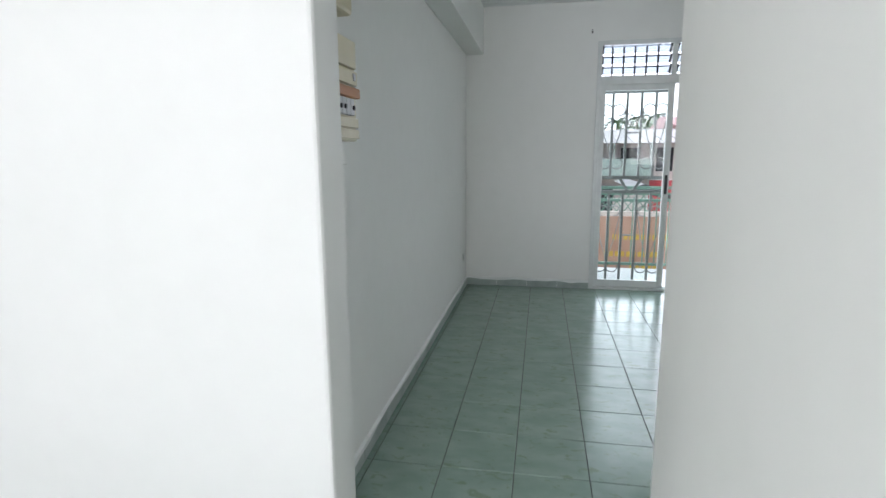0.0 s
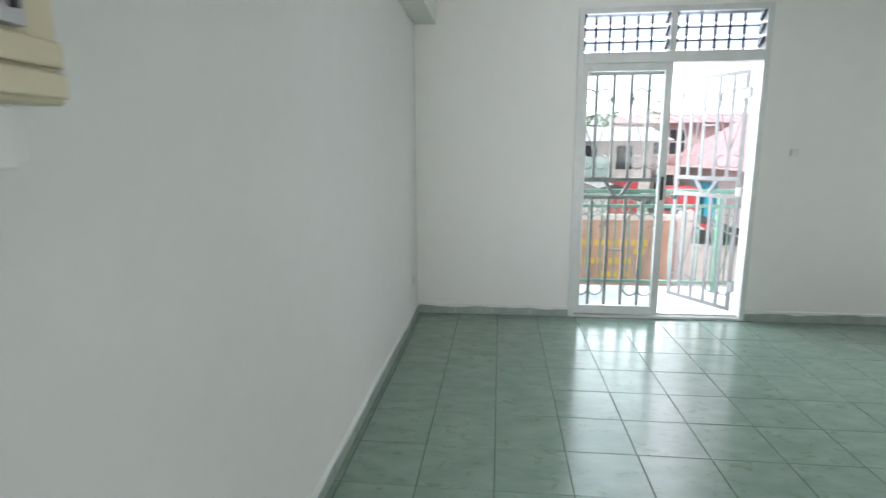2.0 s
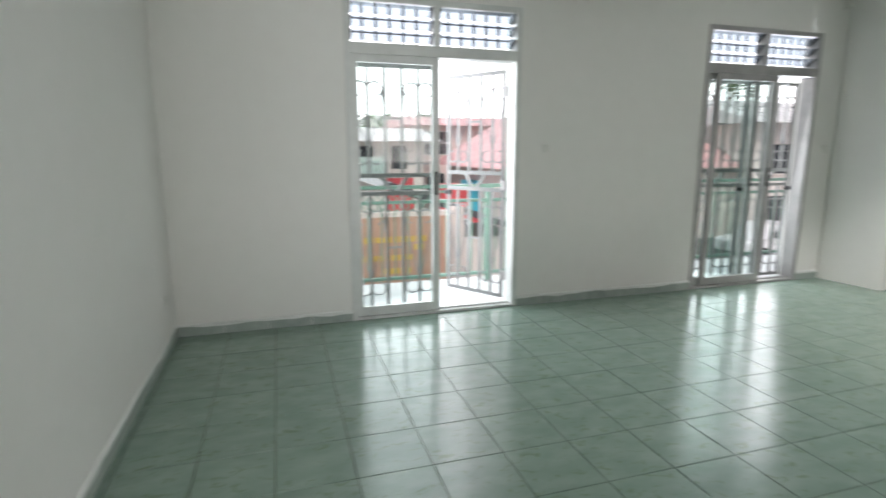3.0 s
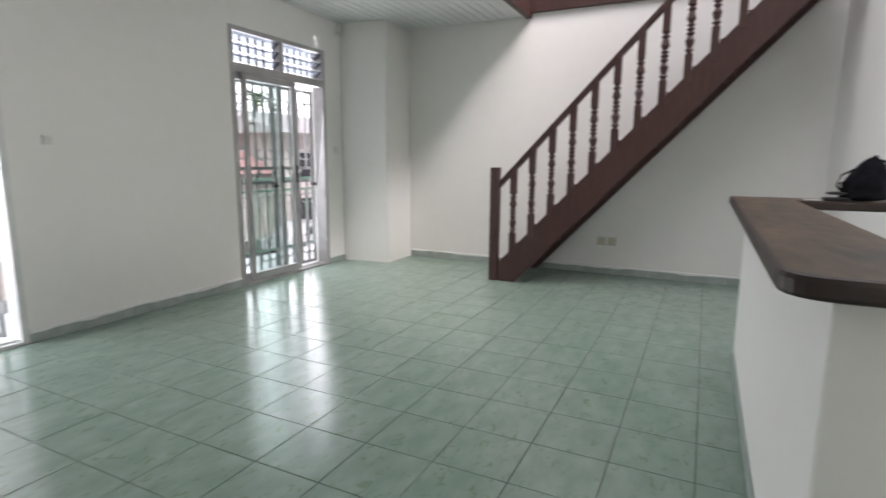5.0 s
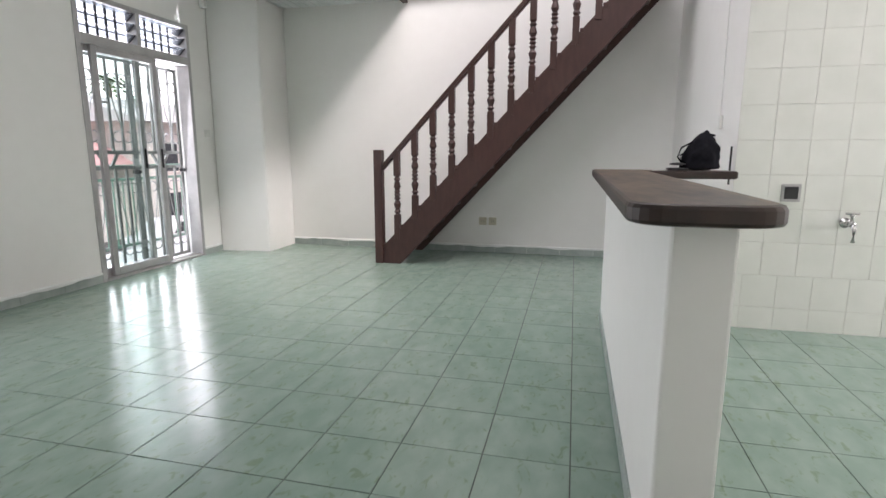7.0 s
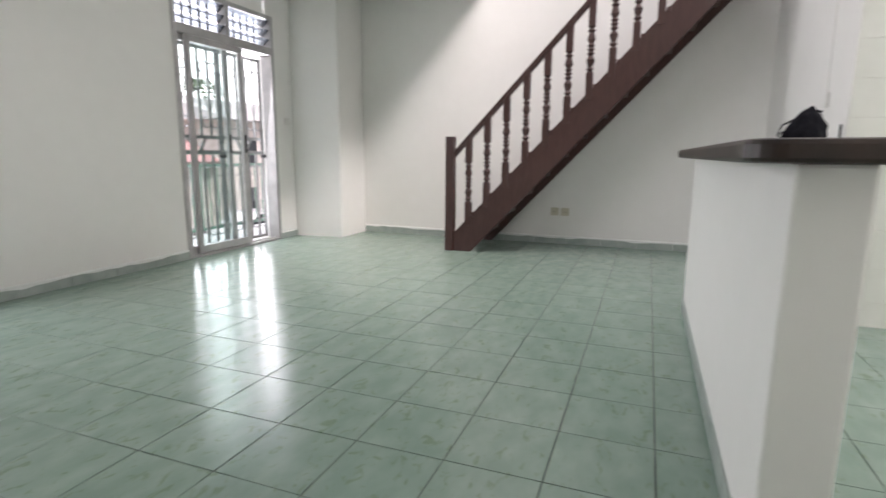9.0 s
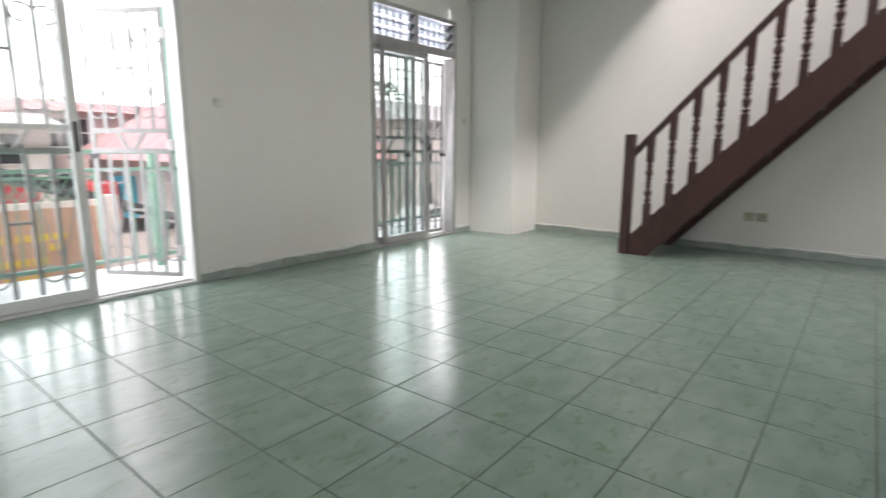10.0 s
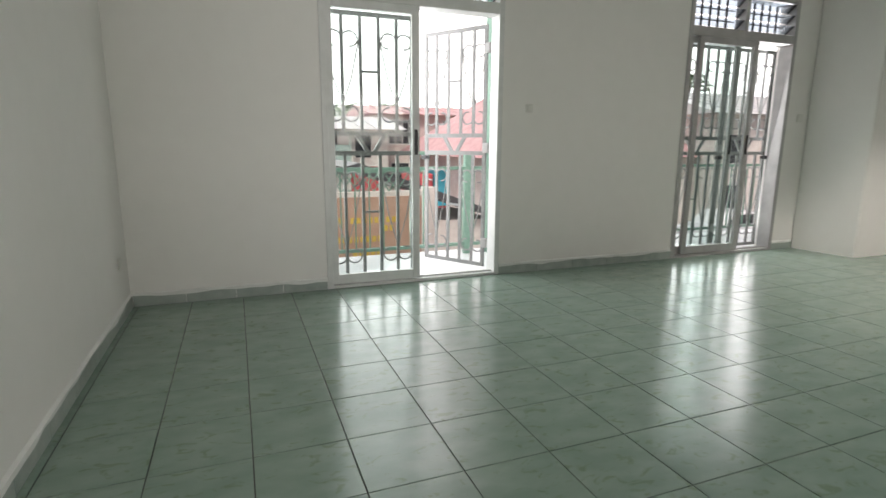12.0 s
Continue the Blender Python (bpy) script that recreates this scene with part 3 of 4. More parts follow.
# tap
tap = thing("water_tap", "dull chrome water tap on the tiled wall", "tap")
tap.matrix_basis = pose(XK - 0.006, 0.315, 0.685, 0, 0, -90)
b = bmesh.new()
lathe(b, [(0.03, 0), (0.03, 0.006), (0.013, 0.01), (0.013, 0.07), (0.017, 0.075), (0.017, 0.1)], m=Matrix.Rotation(radians(90), 4, "X"))
tube(b, [(0, -0.075, 0), (0, -0.105, -0.005), (0, -0.12, -0.03), (0, -0.12, -0.10)], 0.012, 10)
lathe(b, [(0.008, 0.0), (0.008, 0.03), (0.014, 0.034), (0.014, 0.045)], (0, -0.08, 0.012), 10)
part("spout", b, STEEL, tap, True)
b = bmesh.new()
add_box(b, -0.035, -0.09, 0.055, 0.035, -0.07, 0.068, 0.005)
part("handle", b, STEEL, tap)

# motion detector of the alarm
b = bmesh.new()
add_box(b, 5.21, Y1 - 0.06, 2.58, 5.27, Y1 - 0.001, 2.67, 0.012)
add_box(b, 5.225, Y1 - 0.03, 2.67, 5.255, Y1 - 0.001, ZC - 0.004, 0.003)
tagged(new("alarm_detector", mesh_of("alarm_detector", b, PLATE)), "small white alarm detector under the ceiling", "detector")
for x in (0.506, 2.0):
    b = bmesh.new()
    lathe(b, [(0.004, 0), (0.004, 0.03), (0.009, 0.032), (0.009, 0.036)], seg=8, m=Matrix.Translation((x, Y1, 2.435)) @ Matrix.Rotation(radians(90), 4, "X"))
    lathe(b, [(0.004, 0), (0.004, 0.02)], seg=8, m=Matrix.Translation((x, Y1, 2.46)) @ Matrix.Rotation(radians(90), 4, "X"))
    tagged(new("curtain_hook", mesh_of("curtain_hook", b, BLACK)), "small dark screw hook above the balcony door", "hook", "curtain hooks")

# electric panel, lengthways on the side wall
XP = -0.575
panel = thing("fuse_box", "cream plastic fuse box with breakers and an orange-brown strip", "fuse box", at=(XP, 1.98, 1.385))


def on_panel(ob, label=""):
    ob.parent = panel
    ob.matrix_parent_inverse = Matrix.Translation(panel.location).inverted()
    if label:
        ob["label"] = label
    return ob


PY0, PY1, PZ = 1.83, 2.13, 1.385
on_panel(boxes("housing", CREAM, [(XP + 0.001, PY0, PZ, XP + 0.045, PY1, PZ + 0.155), (XP + 0.001, PY0, PZ + 0.19, XP + 0.045, PY1, PZ + 0.36)], 0.006))
on_panel(boxes("cover", CREAM, [(XP + 0.045, PY0 + 0.012, PZ + 0.008, XP + 0.056, PY1 - 0.006, PZ + 0.042), (XP + 0.045, PY0 + 0.012, PZ + 0.048, XP + 0.054, PY1 - 0.006, PZ + 0.083),
                                (XP + 0.045, PY0 + 0.012, PZ + 0.20, XP + 0.054, PY1 - 0.006, PZ + 0.25), (XP + 0.045, PY0 + 0.012, PZ + 0.256, XP + 0.060, PY1 - 0.03, PZ + 0.35)], 0.003))
on_panel(boxes("strip", ORANGE, [(XP + 0.001, PY0 + 0.01, PZ + 0.155, XP + 0.060, PY1, PZ + 0.19)], 0.002), "orange-brown wooden strip")
for i in range(6):
    on_panel(boxes("breaker", BREAKER, [(XP + 0.045, PY0 + 0.025 + i * 0.036, PZ + 0.09, XP + 0.062, PY0 + 0.059 + i * 0.036, PZ + 0.148)], 0.002), "grey circuit breaker")
for i in (1, 2, 3, 5):
    on_panel(boxes("breaker_lever", BLACK, [(XP + 0.0625, PY0 + 0.037 + i * 0.036, PZ + 0.108, XP + 0.069, PY0 + 0.048 + i * 0.036, PZ + 0.124)], 0.002), "black breaker lever")
on_panel(boxes("label_plate", BREAKER, [(XP + 0.0545, PY1 - 0.05, PZ + 0.215, XP + 0.058, PY1 - 0.03, PZ + 0.24)], 0.001), "small grey label")
on_panel(boxes("backboard", WALL, [(X0 + 0.0005, PY0 - 0.02, PZ - 0.08, XP + 0.0005, PY1 - 0.02, PZ + 0.66)], 0.004), "white painted backing board")
on_panel(boxes("chase", WALL, [(X0 + 0.0005, PY0 + 0.01, -0.178, XP + 0.0005, PY0 + 0.11, PZ - 0.08)], 0.012), "white boxed cable chase")
panel.scale = (1, 1, 0.88)
meter = thing("electric_meter", "cream plastic meter box above the fuse box", "meter", at=(XP, 1.95, 1.76))
b = bmesh.new()
add_box(b, 0.001, -0.09, 0, 0.07, 0.11, 0.26, 0.012)
part("housing", b, CREAM, meter)
b = bmesh.new()
add_box(b, 0.071, 0.06, 0.21, 0.078, 0.085, 0.235, 0.002)
part("button", b, RUST, meter, label="small red-brown button")
tr = thing("cable_duct", "white plastic cable duct running down from the fuse box", "cable duct", at=(XP, 1.95, 0))
b = bmesh.new()
add_box(b, 0.001, -0.09, 1.31, 0.03, 0.12, 1.382, 0.003)
part("cover", b, WALL, tr)
b = bmesh.new()
add_box(b, 0.001, -0.075, 0.05, 0.02, -0.015, 1.31, 0.006)
part("duct", b, WALL, tr)

# ---- balcony and surroundings ----
ZG = -3.1
tagged(boxes("balcony_slab", DECK, [(-2.5, Y1 + WT, -0.25, 8.5, 6.95, -0.03)]), "white tiled balcony floor", "balcony", kind="structure")
rail = thing("balcony_railing", "green painted iron balcony railing", "railing", at=(3, 6.75, 0))
YR = 6.75


def at_rail(ob):
    ob.parent = rail
    ob.matrix_parent_inverse = Matrix.Translation(rail.location).inverted()
    return ob


for za, zb in ((0.93, 0.965), (0.79, 0.82), (0.05, 0.08)):
    at_rail(boxes("rail", GREEN, [(-2.4, YR - 0.022, za, 8.4, YR + 0.022, zb)], 0.004))
b = bmesh.new()
add_box(b, -0.006, -0.006, 0.08, 0.006, 0.006, 0.79)
upright = mesh_of("upright", b, GREEN)
for i in range(84):
    ob = new("upright", upright)
    ob.location = (-2.394 + 0.13 * i, YR, 0)
    at_rail(ob)
for x in (-2.4, -0.2, 2.05, 4.2, 6.4, 8.3):
    at_rail(boxes("post", GREEN, [(x, YR - 0.03, -0.03, x + 0.06, YR + 0.03, 0.95)], 0.004))
tagged(boxes("balcony_pillar", GREEN, [(2.28, YR - 0.05, -0.03, 2.38, YR + 0.05, 2.9)], 0.006), "green painted iron balcony pillar", "pillar")

tagged(boxes("ground", GROUND, [(-900, -900, ZG - 0.5, 900, 900, ZG)]), "dusty pale yard and ground", "ground", kind="structure")
tagged(boxes("road", ROADM, [(-300, 17, ZG + 0.004, 300, 24, ZG + 0.02)]), "worn asphalt street", "road", kind="structure")


cloud_mat, cn, cl, cb = nodes_of("bright_overcast")
cb.inputs["Base Color"].default_value = (0.8, 0.8, 0.8, 1)
cb.inputs["Emission Color"].default_value = (0.97, 0.985, 1.0, 1)
cb.inputs["Emission Strength"].default_value = 1.35
b = bmesh.new()
ring = [(600 * math.cos(a), 600 * math.sin(a)) for a in [math.pi * (0.02 + 0.96 * i / 40) for i in range(41)]]
lo = [b.verts.new((x, y, ZG - 5)) for x, y in ring]
hi = [b.verts.new((x, y, 420)) for x, y in ring]
for i in range(40):
    b.faces.new((lo[i + 1], lo[i], hi[i], hi[i + 1]))
tagged(new("backdrop", mesh_of("backdrop", b, cloud_mat)), "bright white overcast sky", "sky", kind="structure")


def house(name, label, x0, x1, y0, y1, zt, mat, roof_mat, ridge=1.2, over=0.6, rows=(), hip=0.0, storeys=2):
    e = thing(name, label, "house", at=((x0 + x1) / 2, (y0 + y1) / 2, ZG))
    inv = Matrix.Translation(e.location).inverted()

    def own(ob, lab=""):
        ob.parent = e
        ob.matrix_parent_inverse = inv
        if lab:
            ob["label"] = lab
        return ob

    own(boxes("wall", mat, [(x0, y0, ZG, x1, y1, zt)]))
    b = bmesh.new()
    ym = (y0 + y1) / 2
    a = [b.verts.new(p) for p in ((x0 - over, y0 - over, zt), (x1 + over, y0 - over, zt), (x1 + over, y1 + over, zt), (x0 - over, y1 + over, zt))]
    r = [b.verts.new(p) for p in ((x0 - over + hip, ym, zt + ridge), (x1 + over - hip, ym, zt + ridge))]
    for f in ((a[0], a[1], r[1], r[0]), (a[1], a[2], r[1]), (a[2], a[3], r[0], r[1]), (a[3], a[0], r[0]), (a[3], a[2], a[1], a[0])):
        b.faces.new(f)
    for i in range(int((x1 - x0) / 0.8)):
        x = x0 + 0.4 + i * 0.8
        if hip == 0:
            prism(b, [(y0 - over, zt + 0.005), (ym, zt + ridge + 0.005), (ym, zt + ridge + 0.05), (y0 - over, zt + 0.05)], 0, x, x + 0.05)
    bmesh.ops.recalc_face_normals(b, faces=b.faces)
    own(new("roof", mesh_of("roof", b, roof_mat)))
    for i, (wx, wz, ww, wh, kind) in enumerate(rows):
        f = own(boxes("window", PLATE if kind != "dark" else STUCCO, [(wx - 0.07, y0 - 0.06, wz - 0.07, wx + ww + 0.07, y0 - 0.002, wz), (wx - 0.07, y0 - 0.06, wz + wh, wx + ww + 0.07, y0 - 0.002, wz + wh + 0.07),
                                                   (wx - 0.07, y0 - 0.06, wz, wx, y0 - 0.002, wz + wh), (wx + ww, y0 - 0.06, wz, wx + ww + 0.07, y0 - 0.002, wz + wh)] +
                                [(wx + ww * q / 4 - 0.025, y0 - 0.05, wz, wx + ww * q / 4 + 0.025, y0 - 0.002, wz + wh) for q in (1, 2, 3) if kind == "grid"] +
                                ([(wx, y0 - 0.045, wz + wh / 2 - 0.03, wx + ww, y0 - 0.003, wz + wh / 2 + 0.03)] if kind == "grid" else [])))
        own(boxes("pane", CARRED if kind == "red" else DARKWIN, [(wx, y0 - 0.03, wz, wx + ww, y0 - 0.004, wz + wh)]))
    return e


def balcony_front(x0, x1, y, z):
    """A projecting upper gallery with a solid parapet."""
    ob = boxes("house_gallery", PALEGREEN, [(x0, y - 0.9, z - 0.15, x1, y, z), (x0, y - 0.92, z, x1, y - 0.86, z + 0.9)] + [(x, y - 0.9, z, x + 0.08, y - 0.8, z + 1.7) for x in (x0, (x0 + x1) / 2, x1 - 0.08)])
    return tagged(ob, "pale green upper gallery on the neighbouring house", "gallery")


house("house", "pale two-storey house with a light sheet roof", 0.5, 8.2, 32, 40, 1.85, STUCCO, WHITEROOF, 0.9, 0.9,
      [(1.0, 0.4, 0.9, 1.2, "dark"), (2.6, 0.3, 0.8, 1.3, "dark"), (4.4, 0.4, 0.9, 1.2, "dark"), (6.3, 0.3, 0.9, 1.3, "dark"), (1.0, -2.2, 0.9, 1.6, "dark"), (3.2, -2.2, 0.9, 1.6, "dark"), (6.0, -2.2, 1.6, 2.0, "red")])
balcony_front(1.9, 5.9, 31.99, 0.1)
house("house", "pale pink house with a red roof and a grid window", 8.9, 17.0, 37, 45, 3.0, PINK, REDROOF, 0.8, 0.7, [(9.6, 1.1, 1.9, 1.5, "grid"), (13.5, 1.1, 1.9, 1.5, "grid"), (9.8, -1.6, 1.2, 1.4, "dark")])
house("house", "low pale house under a broad faded red roof", 10.4, 22.0, 23.5, 34, 0.5, STUCCO, REDROOF, 3.5, 0.9, [(11.2, -1.6, 0.9, 1.3, "dark"), (13.5, -1.6, 1.1, 1.3, "dark"), (16.5, -1.6, 1.1, 1.3, "dark")], hip=4.0)
house("house", "pale house with a low sheet roof across the street", -12.0, -1.5, 30, 38, 1.0, PINK, WHITEROOF, 1.3, 0.8, [(-9, -1.2, 1.2, 1.3, "dark"), (-5, -1.2, 1.2, 1.3, "dark")])
house("house", "grey two-storey house with galleries across the street", 22.0, 34.0, 22, 30, 2.6, STUCCO, WHITEROOF, 1.4, 0.8,
      [(23 + 2.2 * i, z, 1.0, 1.4, "dark") for i in range(5) for z in (0.2, -2.3)])
house("house", "pale house with a red roof further down the street", 38.0, 50.0, 30, 40, 2.0, PINK, REDROOF, 2.0, 0.8, [(39 + 2.6 * i, 0.0, 1.1, 1.3, "dark") for i in range(4)])
shed = thing("shed", "low open shed with a rusty pink sheet roof", "shed", at=(3, 14, ZG))


def at_shed(ob):
    ob.parent = shed
    ob.matrix_parent_inverse = Matrix.Translation(shed.location).inverted()
    return ob


b = bmesh.new()
prism(b, [(13.0, -0.85), (16.5, -0.15), (16.5, -0.09), (13.0, -0.79)], 0, -4.5, 1.5)
for i in range(20):
    prism(b, [(13.0, -0.79), (16.5, -0.09), (16.5, -0.05), (13.0, -0.75)], 0, -4.4 + 0.3 * i, -4.36 + 0.3 * i)
at_shed(new("roof", mesh_of("roof", b, REDROOF)))
at_shed(boxes("post", TRUNK, [(x, yy, ZG, x + 0.1, yy + 0.1, z) for x in (-4.3, -1.5, 1.3) for yy, z in ((13.1, -0.86), (16.3, -0.22))]))
b = bmesh.new()
prism(b, [(2.0, 0.58), (2.3, 0.66), (5.5, -0.48), (5.4, -0.58)], 1, 12.6, 15.5)
tagged(new("lean_to_roof", mesh_of("lean_to_roof", b, LOUVRE)), "dark sloping lean-to roof beyond the yard wall", "roof")
tagged(boxes("lean_to_wall", STUCCO, [(2.0, 12.9, ZG, 5.4, 15.2, -0.62)]), "pale wall under the lean-to roof", "wall", kind="structure")

# yard wall with a painted board and a mesh on top
tagged(boxes("yard_wall", STUCCO, [(-6, 11.0, ZG, 3.12, 11.2, 0.22), (3.12, 11.0, ZG, 3.32, 11.2, 0.28)]), "pale rendered yard wall", "wall", kind="structure")
board = thing("sign_board", "rusty brown painted sign board with faded yellow writing", "sign", at=(2.0, 10.98, -0.76))
b = bmesh.new()
add_box(b, -1.6, -0.03, -1.0, 1.05, 0.0, 0.90, 0.01)
part("panel", b, RUST, board)
b = bmesh.new()
for z, x0, x1 in ((0.45, -0.55, 0.55), (0.12, -0.7, 0.3), (-0.12, -0.2, 0.3), (0.3, 0.35, 0.6)):
    x = x0
    while x < x1 - 0.05:
        add_box(b, x, -0.036, z, x + 0.07, -0.031, z + 0.10)
        x += 0.105
part("lettering", b, YELLOW, board)
mesh_fence = bmesh.new()
for i in range(62):
    x = -5.9 + 0.14 * i
    add_box(mesh_fence, -0.008, -0.008, 0, 0.008, 0.008, 0.40, m=Matrix.Translation((x, 11.1, 0.22)) @ Matrix.Rotation(radians(35), 4, "Y"))
    add_box(mesh_fence, -0.008, 0.008, 0, 0.008, 0.024, 0.40, m=Matrix.Translation((x, 11.1, 0.22)) @ Matrix.Rotation(radians(-35), 4, "Y"))
add_box(mesh_fence, -6, 11.08, 0.54, 3.1, 11.12, 0.58)
tagged(new("wall_mesh", mesh_of("wall_mesh", mesh_fence, GREEN)), "green diamond mesh along the yard wall", "fence")


def car(label, x, y, yaw, mat, kind="car"):
    e = thing("car", label, kind, at=(x, y, ZG + 0.02))
    e.rotation_euler = (0, 0, radians(yaw))
    b = bmesh.new()
    prism(b, rounded([(-2.1, 0.35), (-2.1, 0.85), (-1.3, 0.95), (-0.7, 1.45), (0.9, 1.45), (1.6, 0.95), (2.1, 0.85), (2.1, 0.35)], [0.1, 0.15, 0.1, 0.2, 0.25, 0.1, 0.15, 0.1], 3), 1, -0.82, 0.82)
    part("body", b, mat, e)
    b = bmesh.new()
    prism(b, [(-1.15, 0.97), (-0.66, 1.38), (0.85, 1.38), (1.42, 0.97)], 1, -0.826, 0.826)
    part("side_window", b, DARKWIN, e)
    for wx in (-1.3, 1.3):
        for s in (-1, 1):
            b = bmesh.new()
            lathe(b, [(0.26, -0.09), (0.31, -0.06), (0.31, 0.06), (0.26, 0.09)], seg=16, m=Matrix.Translation((wx, s * 0.76, 0.31)) @ Matrix.Rotation(radians(90), 4, "X"))
            part("wheel", b, TYRE, e)
    return e


car("white parked car beside the street", 7.0, 24.5, 8, CARWHITE)
car("white parked car at the roadside", 9.5, 19.0, 20, CARWHITE)
car("white parked car further along the street", 19.5, 18.5, 0, CARWHITE)
car("pale parked car near the crossing", 24.5, 17.5, 5, CARWHITE)
truck = thing("truck", "red truck with a turquoise load cover", "truck", at=(9.6, 29.3, ZG))
truck.scale = (0.7, 0.8, 0.98)
b = bmesh.new()
add_box(b, -1.7, -1.1, 0.5, 0.1, 1.1, 2.7, 0.12)
add_box(b, 0.1, -1.1, 0.5, 3.5, 1.1, 0.9, 0.03)
part("cab", b, CARRED, truck)
b = bmesh.new()
add_box(b, 0.4, -1.1, 0.95, 1.7, 1.1, 2.9, 0.03)
part("load_cover", b, CARBLUE, truck)
for wx in (-1.1, 2.6):
    b = bmesh.new()
    lathe(b, [(0.35, -1.15), (0.45, -1.1), (0.45, 1.1), (0.35, 1.15)], (0, 0, 0), 16, m=Matrix.Translation((wx, 0, 0.45)) @ Matrix.Rotation(radians(90), 4, "X"))
    part("wheel", b, TYRE, truck)


def palm(x, y, h, seed):
    rnd = random.Random(seed)
    e = thing("palm_tree", "tall palm tree with ragged green fronds", "tree", "palms behind the houses", at=(x, y, ZG))
    b = bmesh.new()
    tube(b, [(0.25 * math.sin(i / 6), 0, h * i / 6) for i in range(7)], 0.14, 8)
    part("trunk", b, TRUNK, e, True)
    b = bmesh.new()
    top = Vector((0.25 * math.sin(1), 0, h))
    for i in range(15):
        a = i * 2.4 + rnd.uniform(-0.2, 0.2)
        lift = rnd.uniform(-0.1, 1.0)
        ln = rnd.uniform(1.7, 2.5)
        prev = None
        for s in range(9):
            t = s / 8
            p = top + Vector((math.cos(a) * ln * t, math.sin(a) * ln * t, lift * ln * t - 1.05 * ln * t * t))
            if prev is not None:
                side = Vector((-math.sin(a), math.cos(a), 0))
                for sg in (-1, 1):
                    l = 0.5 * (1 - 0.6 * t) * rnd.uniform(0.7, 1.1)
                    tip = (p + prev) / 2 + side * sg * l + Vector((math.cos(a) * 0.15, math.sin(a) * 0.15, -0.35 * l))
                    b.faces.new([b.verts.new(q) for q in (prev, p, tip)])
            prev = p
    part("fronds", b, LEAF, e)


for i, (x, y, h) in enumerate(((9.2, 58, 6.0), (11.5, 61, 6.3), (14, 58, 5.9), (7.2, 57, 5.6), (16.5, 62, 6.4), (29, 36, 8.6), (33, 40, 8.8), (36, 38, 8.0))):
    palm(x, y, h + 1.9, i)


def tree(x, y, h, r, seed):
    rnd = random.Random(seed)
    e = thing("tree", "leafy green tree behind the houses", "tree", at=(x, y, ZG))
    b = bmesh.new()
    tube(b, [(0, 0, 0), (0.1, 0, h * 0.3), (0.0, 0.1, h * 0.6)], 0.18, 8)
    for i in range(6):
        a = i * 1.05
        tube(b, [(0, 0.05, h * 0.5), (math.cos(a) * r * 0.5, math.sin(a) * r * 0.5, h * 0.75)], 0.06, 6)
    part("trunk", b, TRUNK, e, True)
    b = bmesh.new()
    blobs = [(Vector((rnd.uniform(-r, r) * 0.7, rnd.uniform(-r, r) * 0.7, h * rnd.uniform(0.55, 0.95))), rnd.uniform(0.3, 0.6) * r) for _ in range(9)]
    for c, q in blobs:
        for _ in range(170):
            d = Vector((rnd.gauss(0, 1), rnd.gauss(0, 1), rnd.gauss(0, 1))).normalized() * q * rnd.uniform(0.6, 1.05)
            u = Vector((rnd.gauss(0, 1), rnd.gauss(0, 1), rnd.gauss(0, 1))).normalized() * 0.13
            v = u.orthogonal().normalized() * 0.08
            p = c + d
            b.faces.new([b.verts.new(p + w) for w in (-u, v, u, -v)])
    part("leaves", b, LEAF, e)


tree(7.6, 47, 6.9, 2.0, 41)
tree(27.5, 33, 7.6, 2.6, 42)
tree(31, 31.5, 7.0, 2.2, 43)

# ---- skirting tiles ----
def skirting(name, runs):
    holder = tagged(new(name), "grey-green skirting tiles with ragged white paint along the top", "baseboard", kind="structure")
    rnd = random.Random(5)
    for (ax, ay, bx, by, nx, ny) in runs:
        ln = math.hypot(bx - ax, by - ay)
        n = max(1, round(ln / 0.34))
        ux, uy = (bx - ax) / ln, (by - ay) / ln
        rot = math.atan2(uy, ux)
        b = bmesh.new()
        w = ln / n
        add_box(b, 0.0015, 0.0, 0.0, w - 0.0015, 0.010, 0.078, 0.002)
        me = mesh_of("skirting_tile", b, SKIRT)
        for i in range(n):
            ob = new("skirting_tile", me)
            side = 1 if (-uy * nx + ux * ny) > 0 else -1
            ob.matrix_basis = Matrix.Translation((ax + ux * w * i, ay + uy * w * i, 0)) @ Matrix.Rotation(rot, 4, "Z") @ Matrix.Diagonal((1, side, 1, 1))
            ob.parent = holder
        # ragged paint over the top edge
        b = bmesh.new()
        m = max(8, int(ln / 0.03))
        lows = []
        lev = 0.07
        for i in range(m + 1):
            t = i / m * ln
            lev = 0.066 + 0.022 * noise.noise(Vector((ax + t * 2.1, ay * 1.7, 3.0))) + 0.011 * noise.noise(Vector((t * 9, ax, ay)))
            lows.append((t, min(lev, 0.079)))
        for off in (0.0125,):
            va = [b.verts.new((ax + ux * t + nx * off, ay + uy * t + ny * off, z)) for t, z in lows]
            vb = [b.verts.new((ax + ux * t + nx * off, ay + uy * t + ny * off, 0.081)) for t, z in lows]
            vc = [b.verts.new((ax + ux * t, ay + uy * t, 0.088)) for t, z in lows]
        for i in range(m):
            b.faces.new((va[i], va[i + 1], vb[i + 1], vb[i]))
            b.faces.new((vb[i], vb[i + 1], vc[i + 1], vc[i]))
        bmesh.ops.recalc_face_normals(b, faces=b.faces)
        ob = new("paint_edge", mesh_of("paint_edge", b, DAUB))
        ob.parent = holder


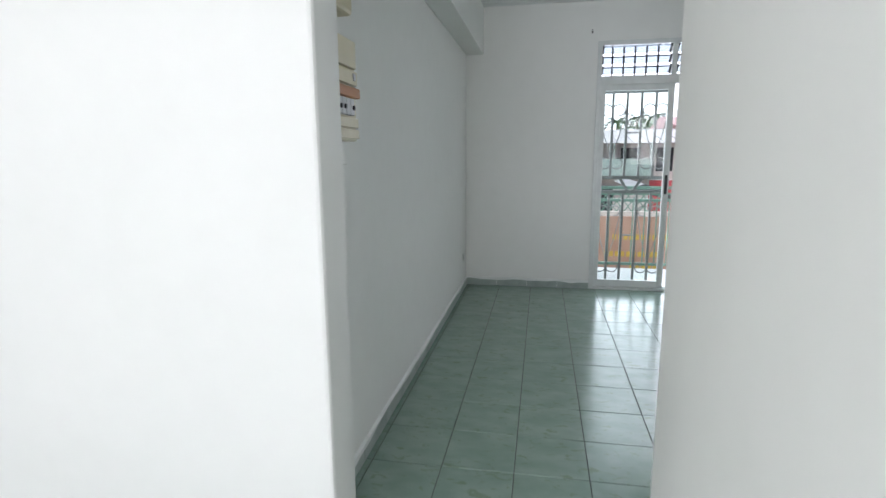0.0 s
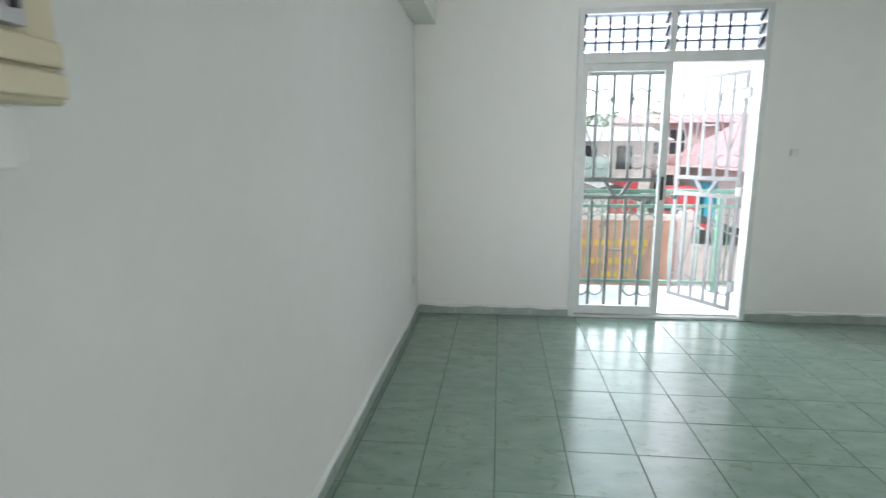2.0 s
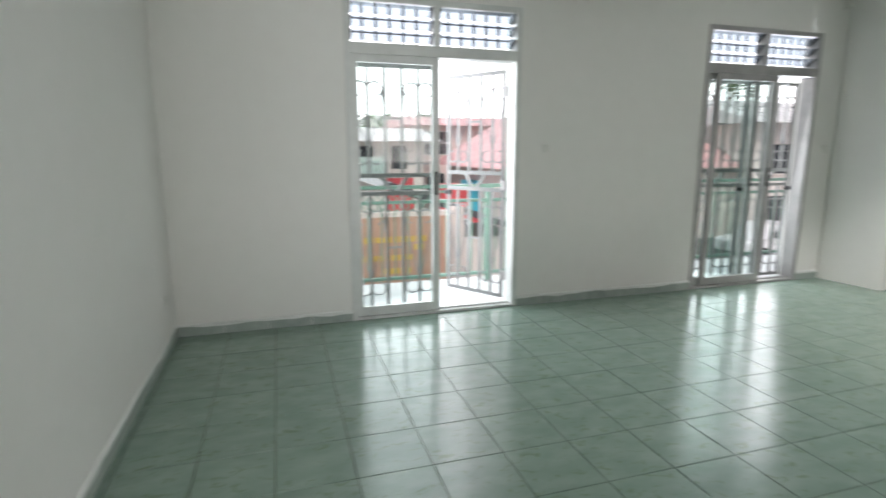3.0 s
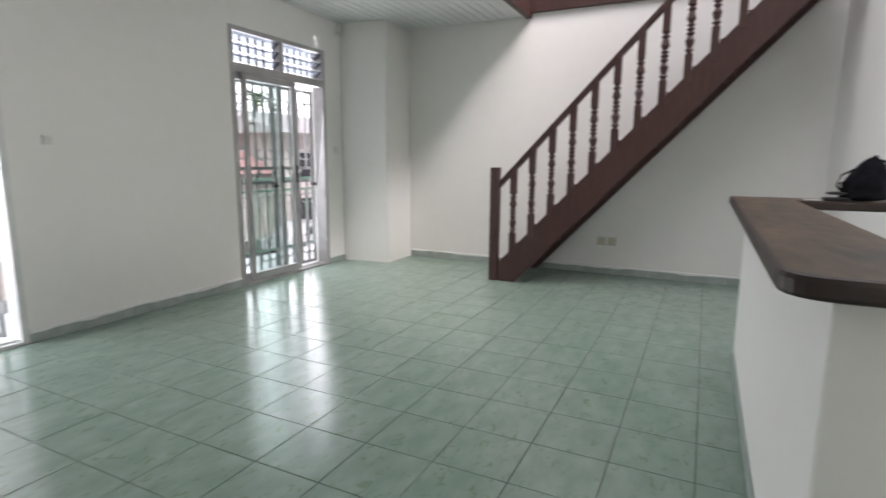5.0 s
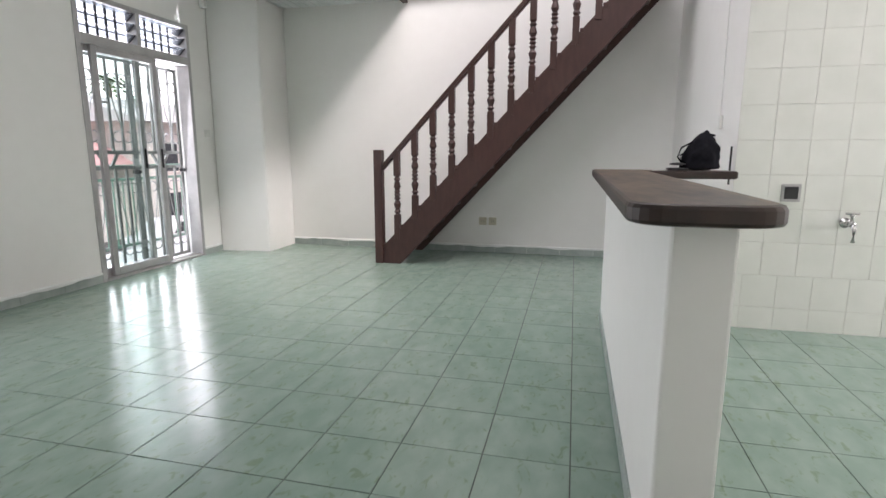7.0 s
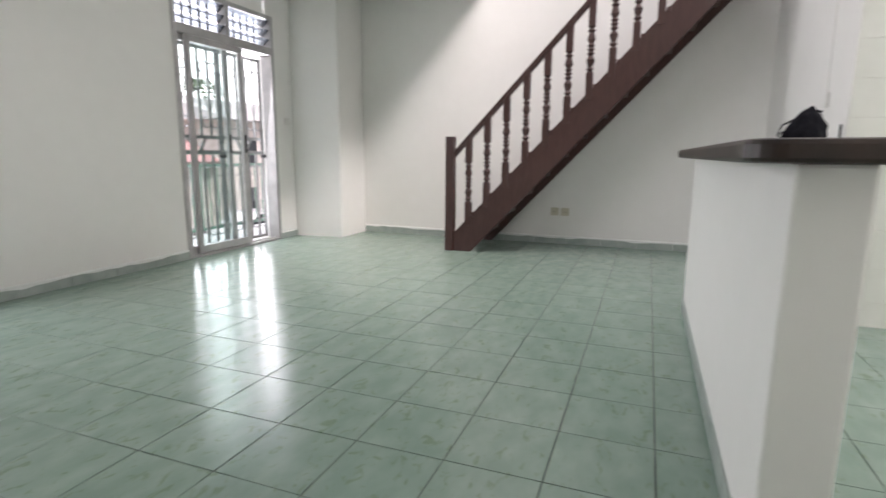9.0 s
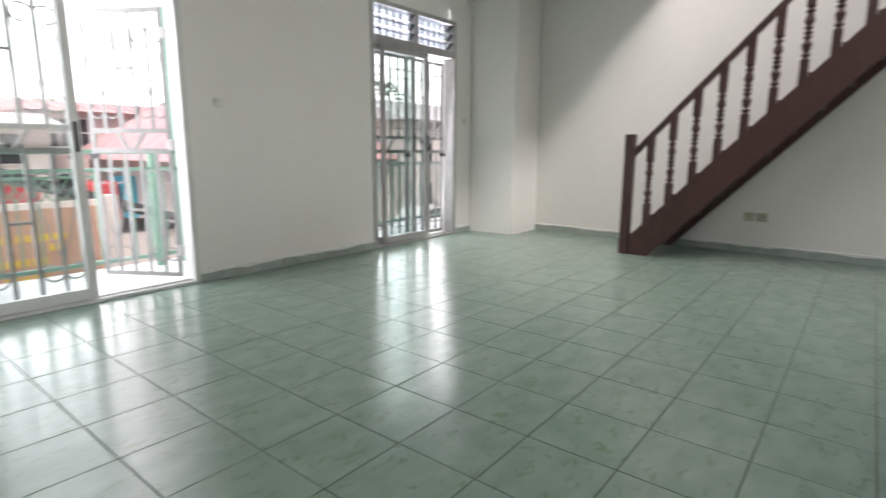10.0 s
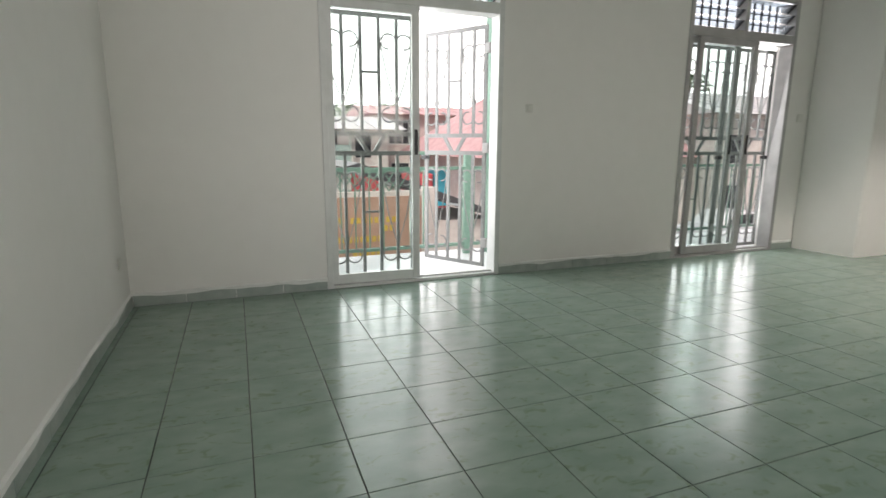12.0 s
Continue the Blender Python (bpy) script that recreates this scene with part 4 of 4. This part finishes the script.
skirting("baseboard", [
    (X0 + 0.001, YH[1] + 0.005, X0 + 0.001, Y1 - 0.012, 1, 0), (X0 + 0.012, Y1 - 0.001, D1[0], Y1 - 0.001, 0, -1), (D1[1], Y1 - 0.001, D2[0], Y1 - 0.001, 0, -1),
    (D2[1], Y1 - 0.001, 5.30, Y1 - 0.001, 0, -1), (X1 - 0.001, 5.17, X1 - 0.001, YK + 0.01, -1, 0), (XK + 0.02, YK + 0.001, X1 - 0.012, YK + 0.001, 0, 1)])

# ---- kitchen wall tiles ----
kw = tagged(new("wall_tiling"), "cream glazed wall tiles in the kitchen", "wall tiles", kind="structure")
b = bmesh.new()
add_box(b, XK + 0.0025, YS, 0, XK + 0.0118, YK - 0.001, ZC)
ob = new("mortar", mesh_of("mortar", b, WGROUT))
ob.parent = kw
TW, TH = 0.195, 0.205
b = bmesh.new()
add_box(b, 0, 0.0014, 0.0014, 0.007, TW - 0.0014, TH - 0.0014, 0.002)
me = mesh_of("wall_tile", b, WTILE)
rnd = random.Random(9)
rows_z = [-0.064 + TH * j for j in range(14)]
for j, z in enumerate(rows_z):
    for i in range(16):
        yy = YK - 0.195 - TW * i if j > 1 else YK - 0.10 - TW * i
        ob = new("wall_tile", me)
        ob.location = (XK + rnd.uniform(-0.0006, 0.0006), yy + rnd.uniform(-0.0008, 0.0008), z)
        ob.rotation_euler = (0, rnd.uniform(-0.004, 0.004), rnd.uniform(-0.004, 0.004))
        ob.parent = kw

# ---- floor tiles ----
TS = 0.314
OX, OY = -0.004, 3.73
b = bmesh.new()
add_box(b, 0.002, 0.002, -0.008, TS - 0.002, TS - 0.002, 0.0, 0.0012)
me = mesh_of("floor_tile", b, TILE)
rest = bmesh.new()
i0, i1 = math.floor((-1.85 - OX) / TS), math.ceil((X1 - OX) / TS)
j0, j1 = math.floor((YS - OY) / TS), math.ceil((Y1 - OY) / TS)
rnd = random.Random(3)
for i in range(i0, i1):
    for j in range(j0, j1):
        x, y = OX + TS * i, OY + TS * j
        if y > 1.75 and x < -1.0:
            continue
        if y > 1.45 and x > -0.8:
            ob = new("floor_tile", me)
            ob.location = (x, y, rnd.uniform(-0.0005, 0.0004))
            ob.parent = floor
        else:
            add_box(rest, x + 0.002, y + 0.002, -0.008, x + TS - 0.002, y + TS - 0.002, 0.0)
ob = new("floor_tile_field", mesh_of("floor_tile_field", rest, TILE))
ob.parent = floor
ob["kind"] = "stuff"
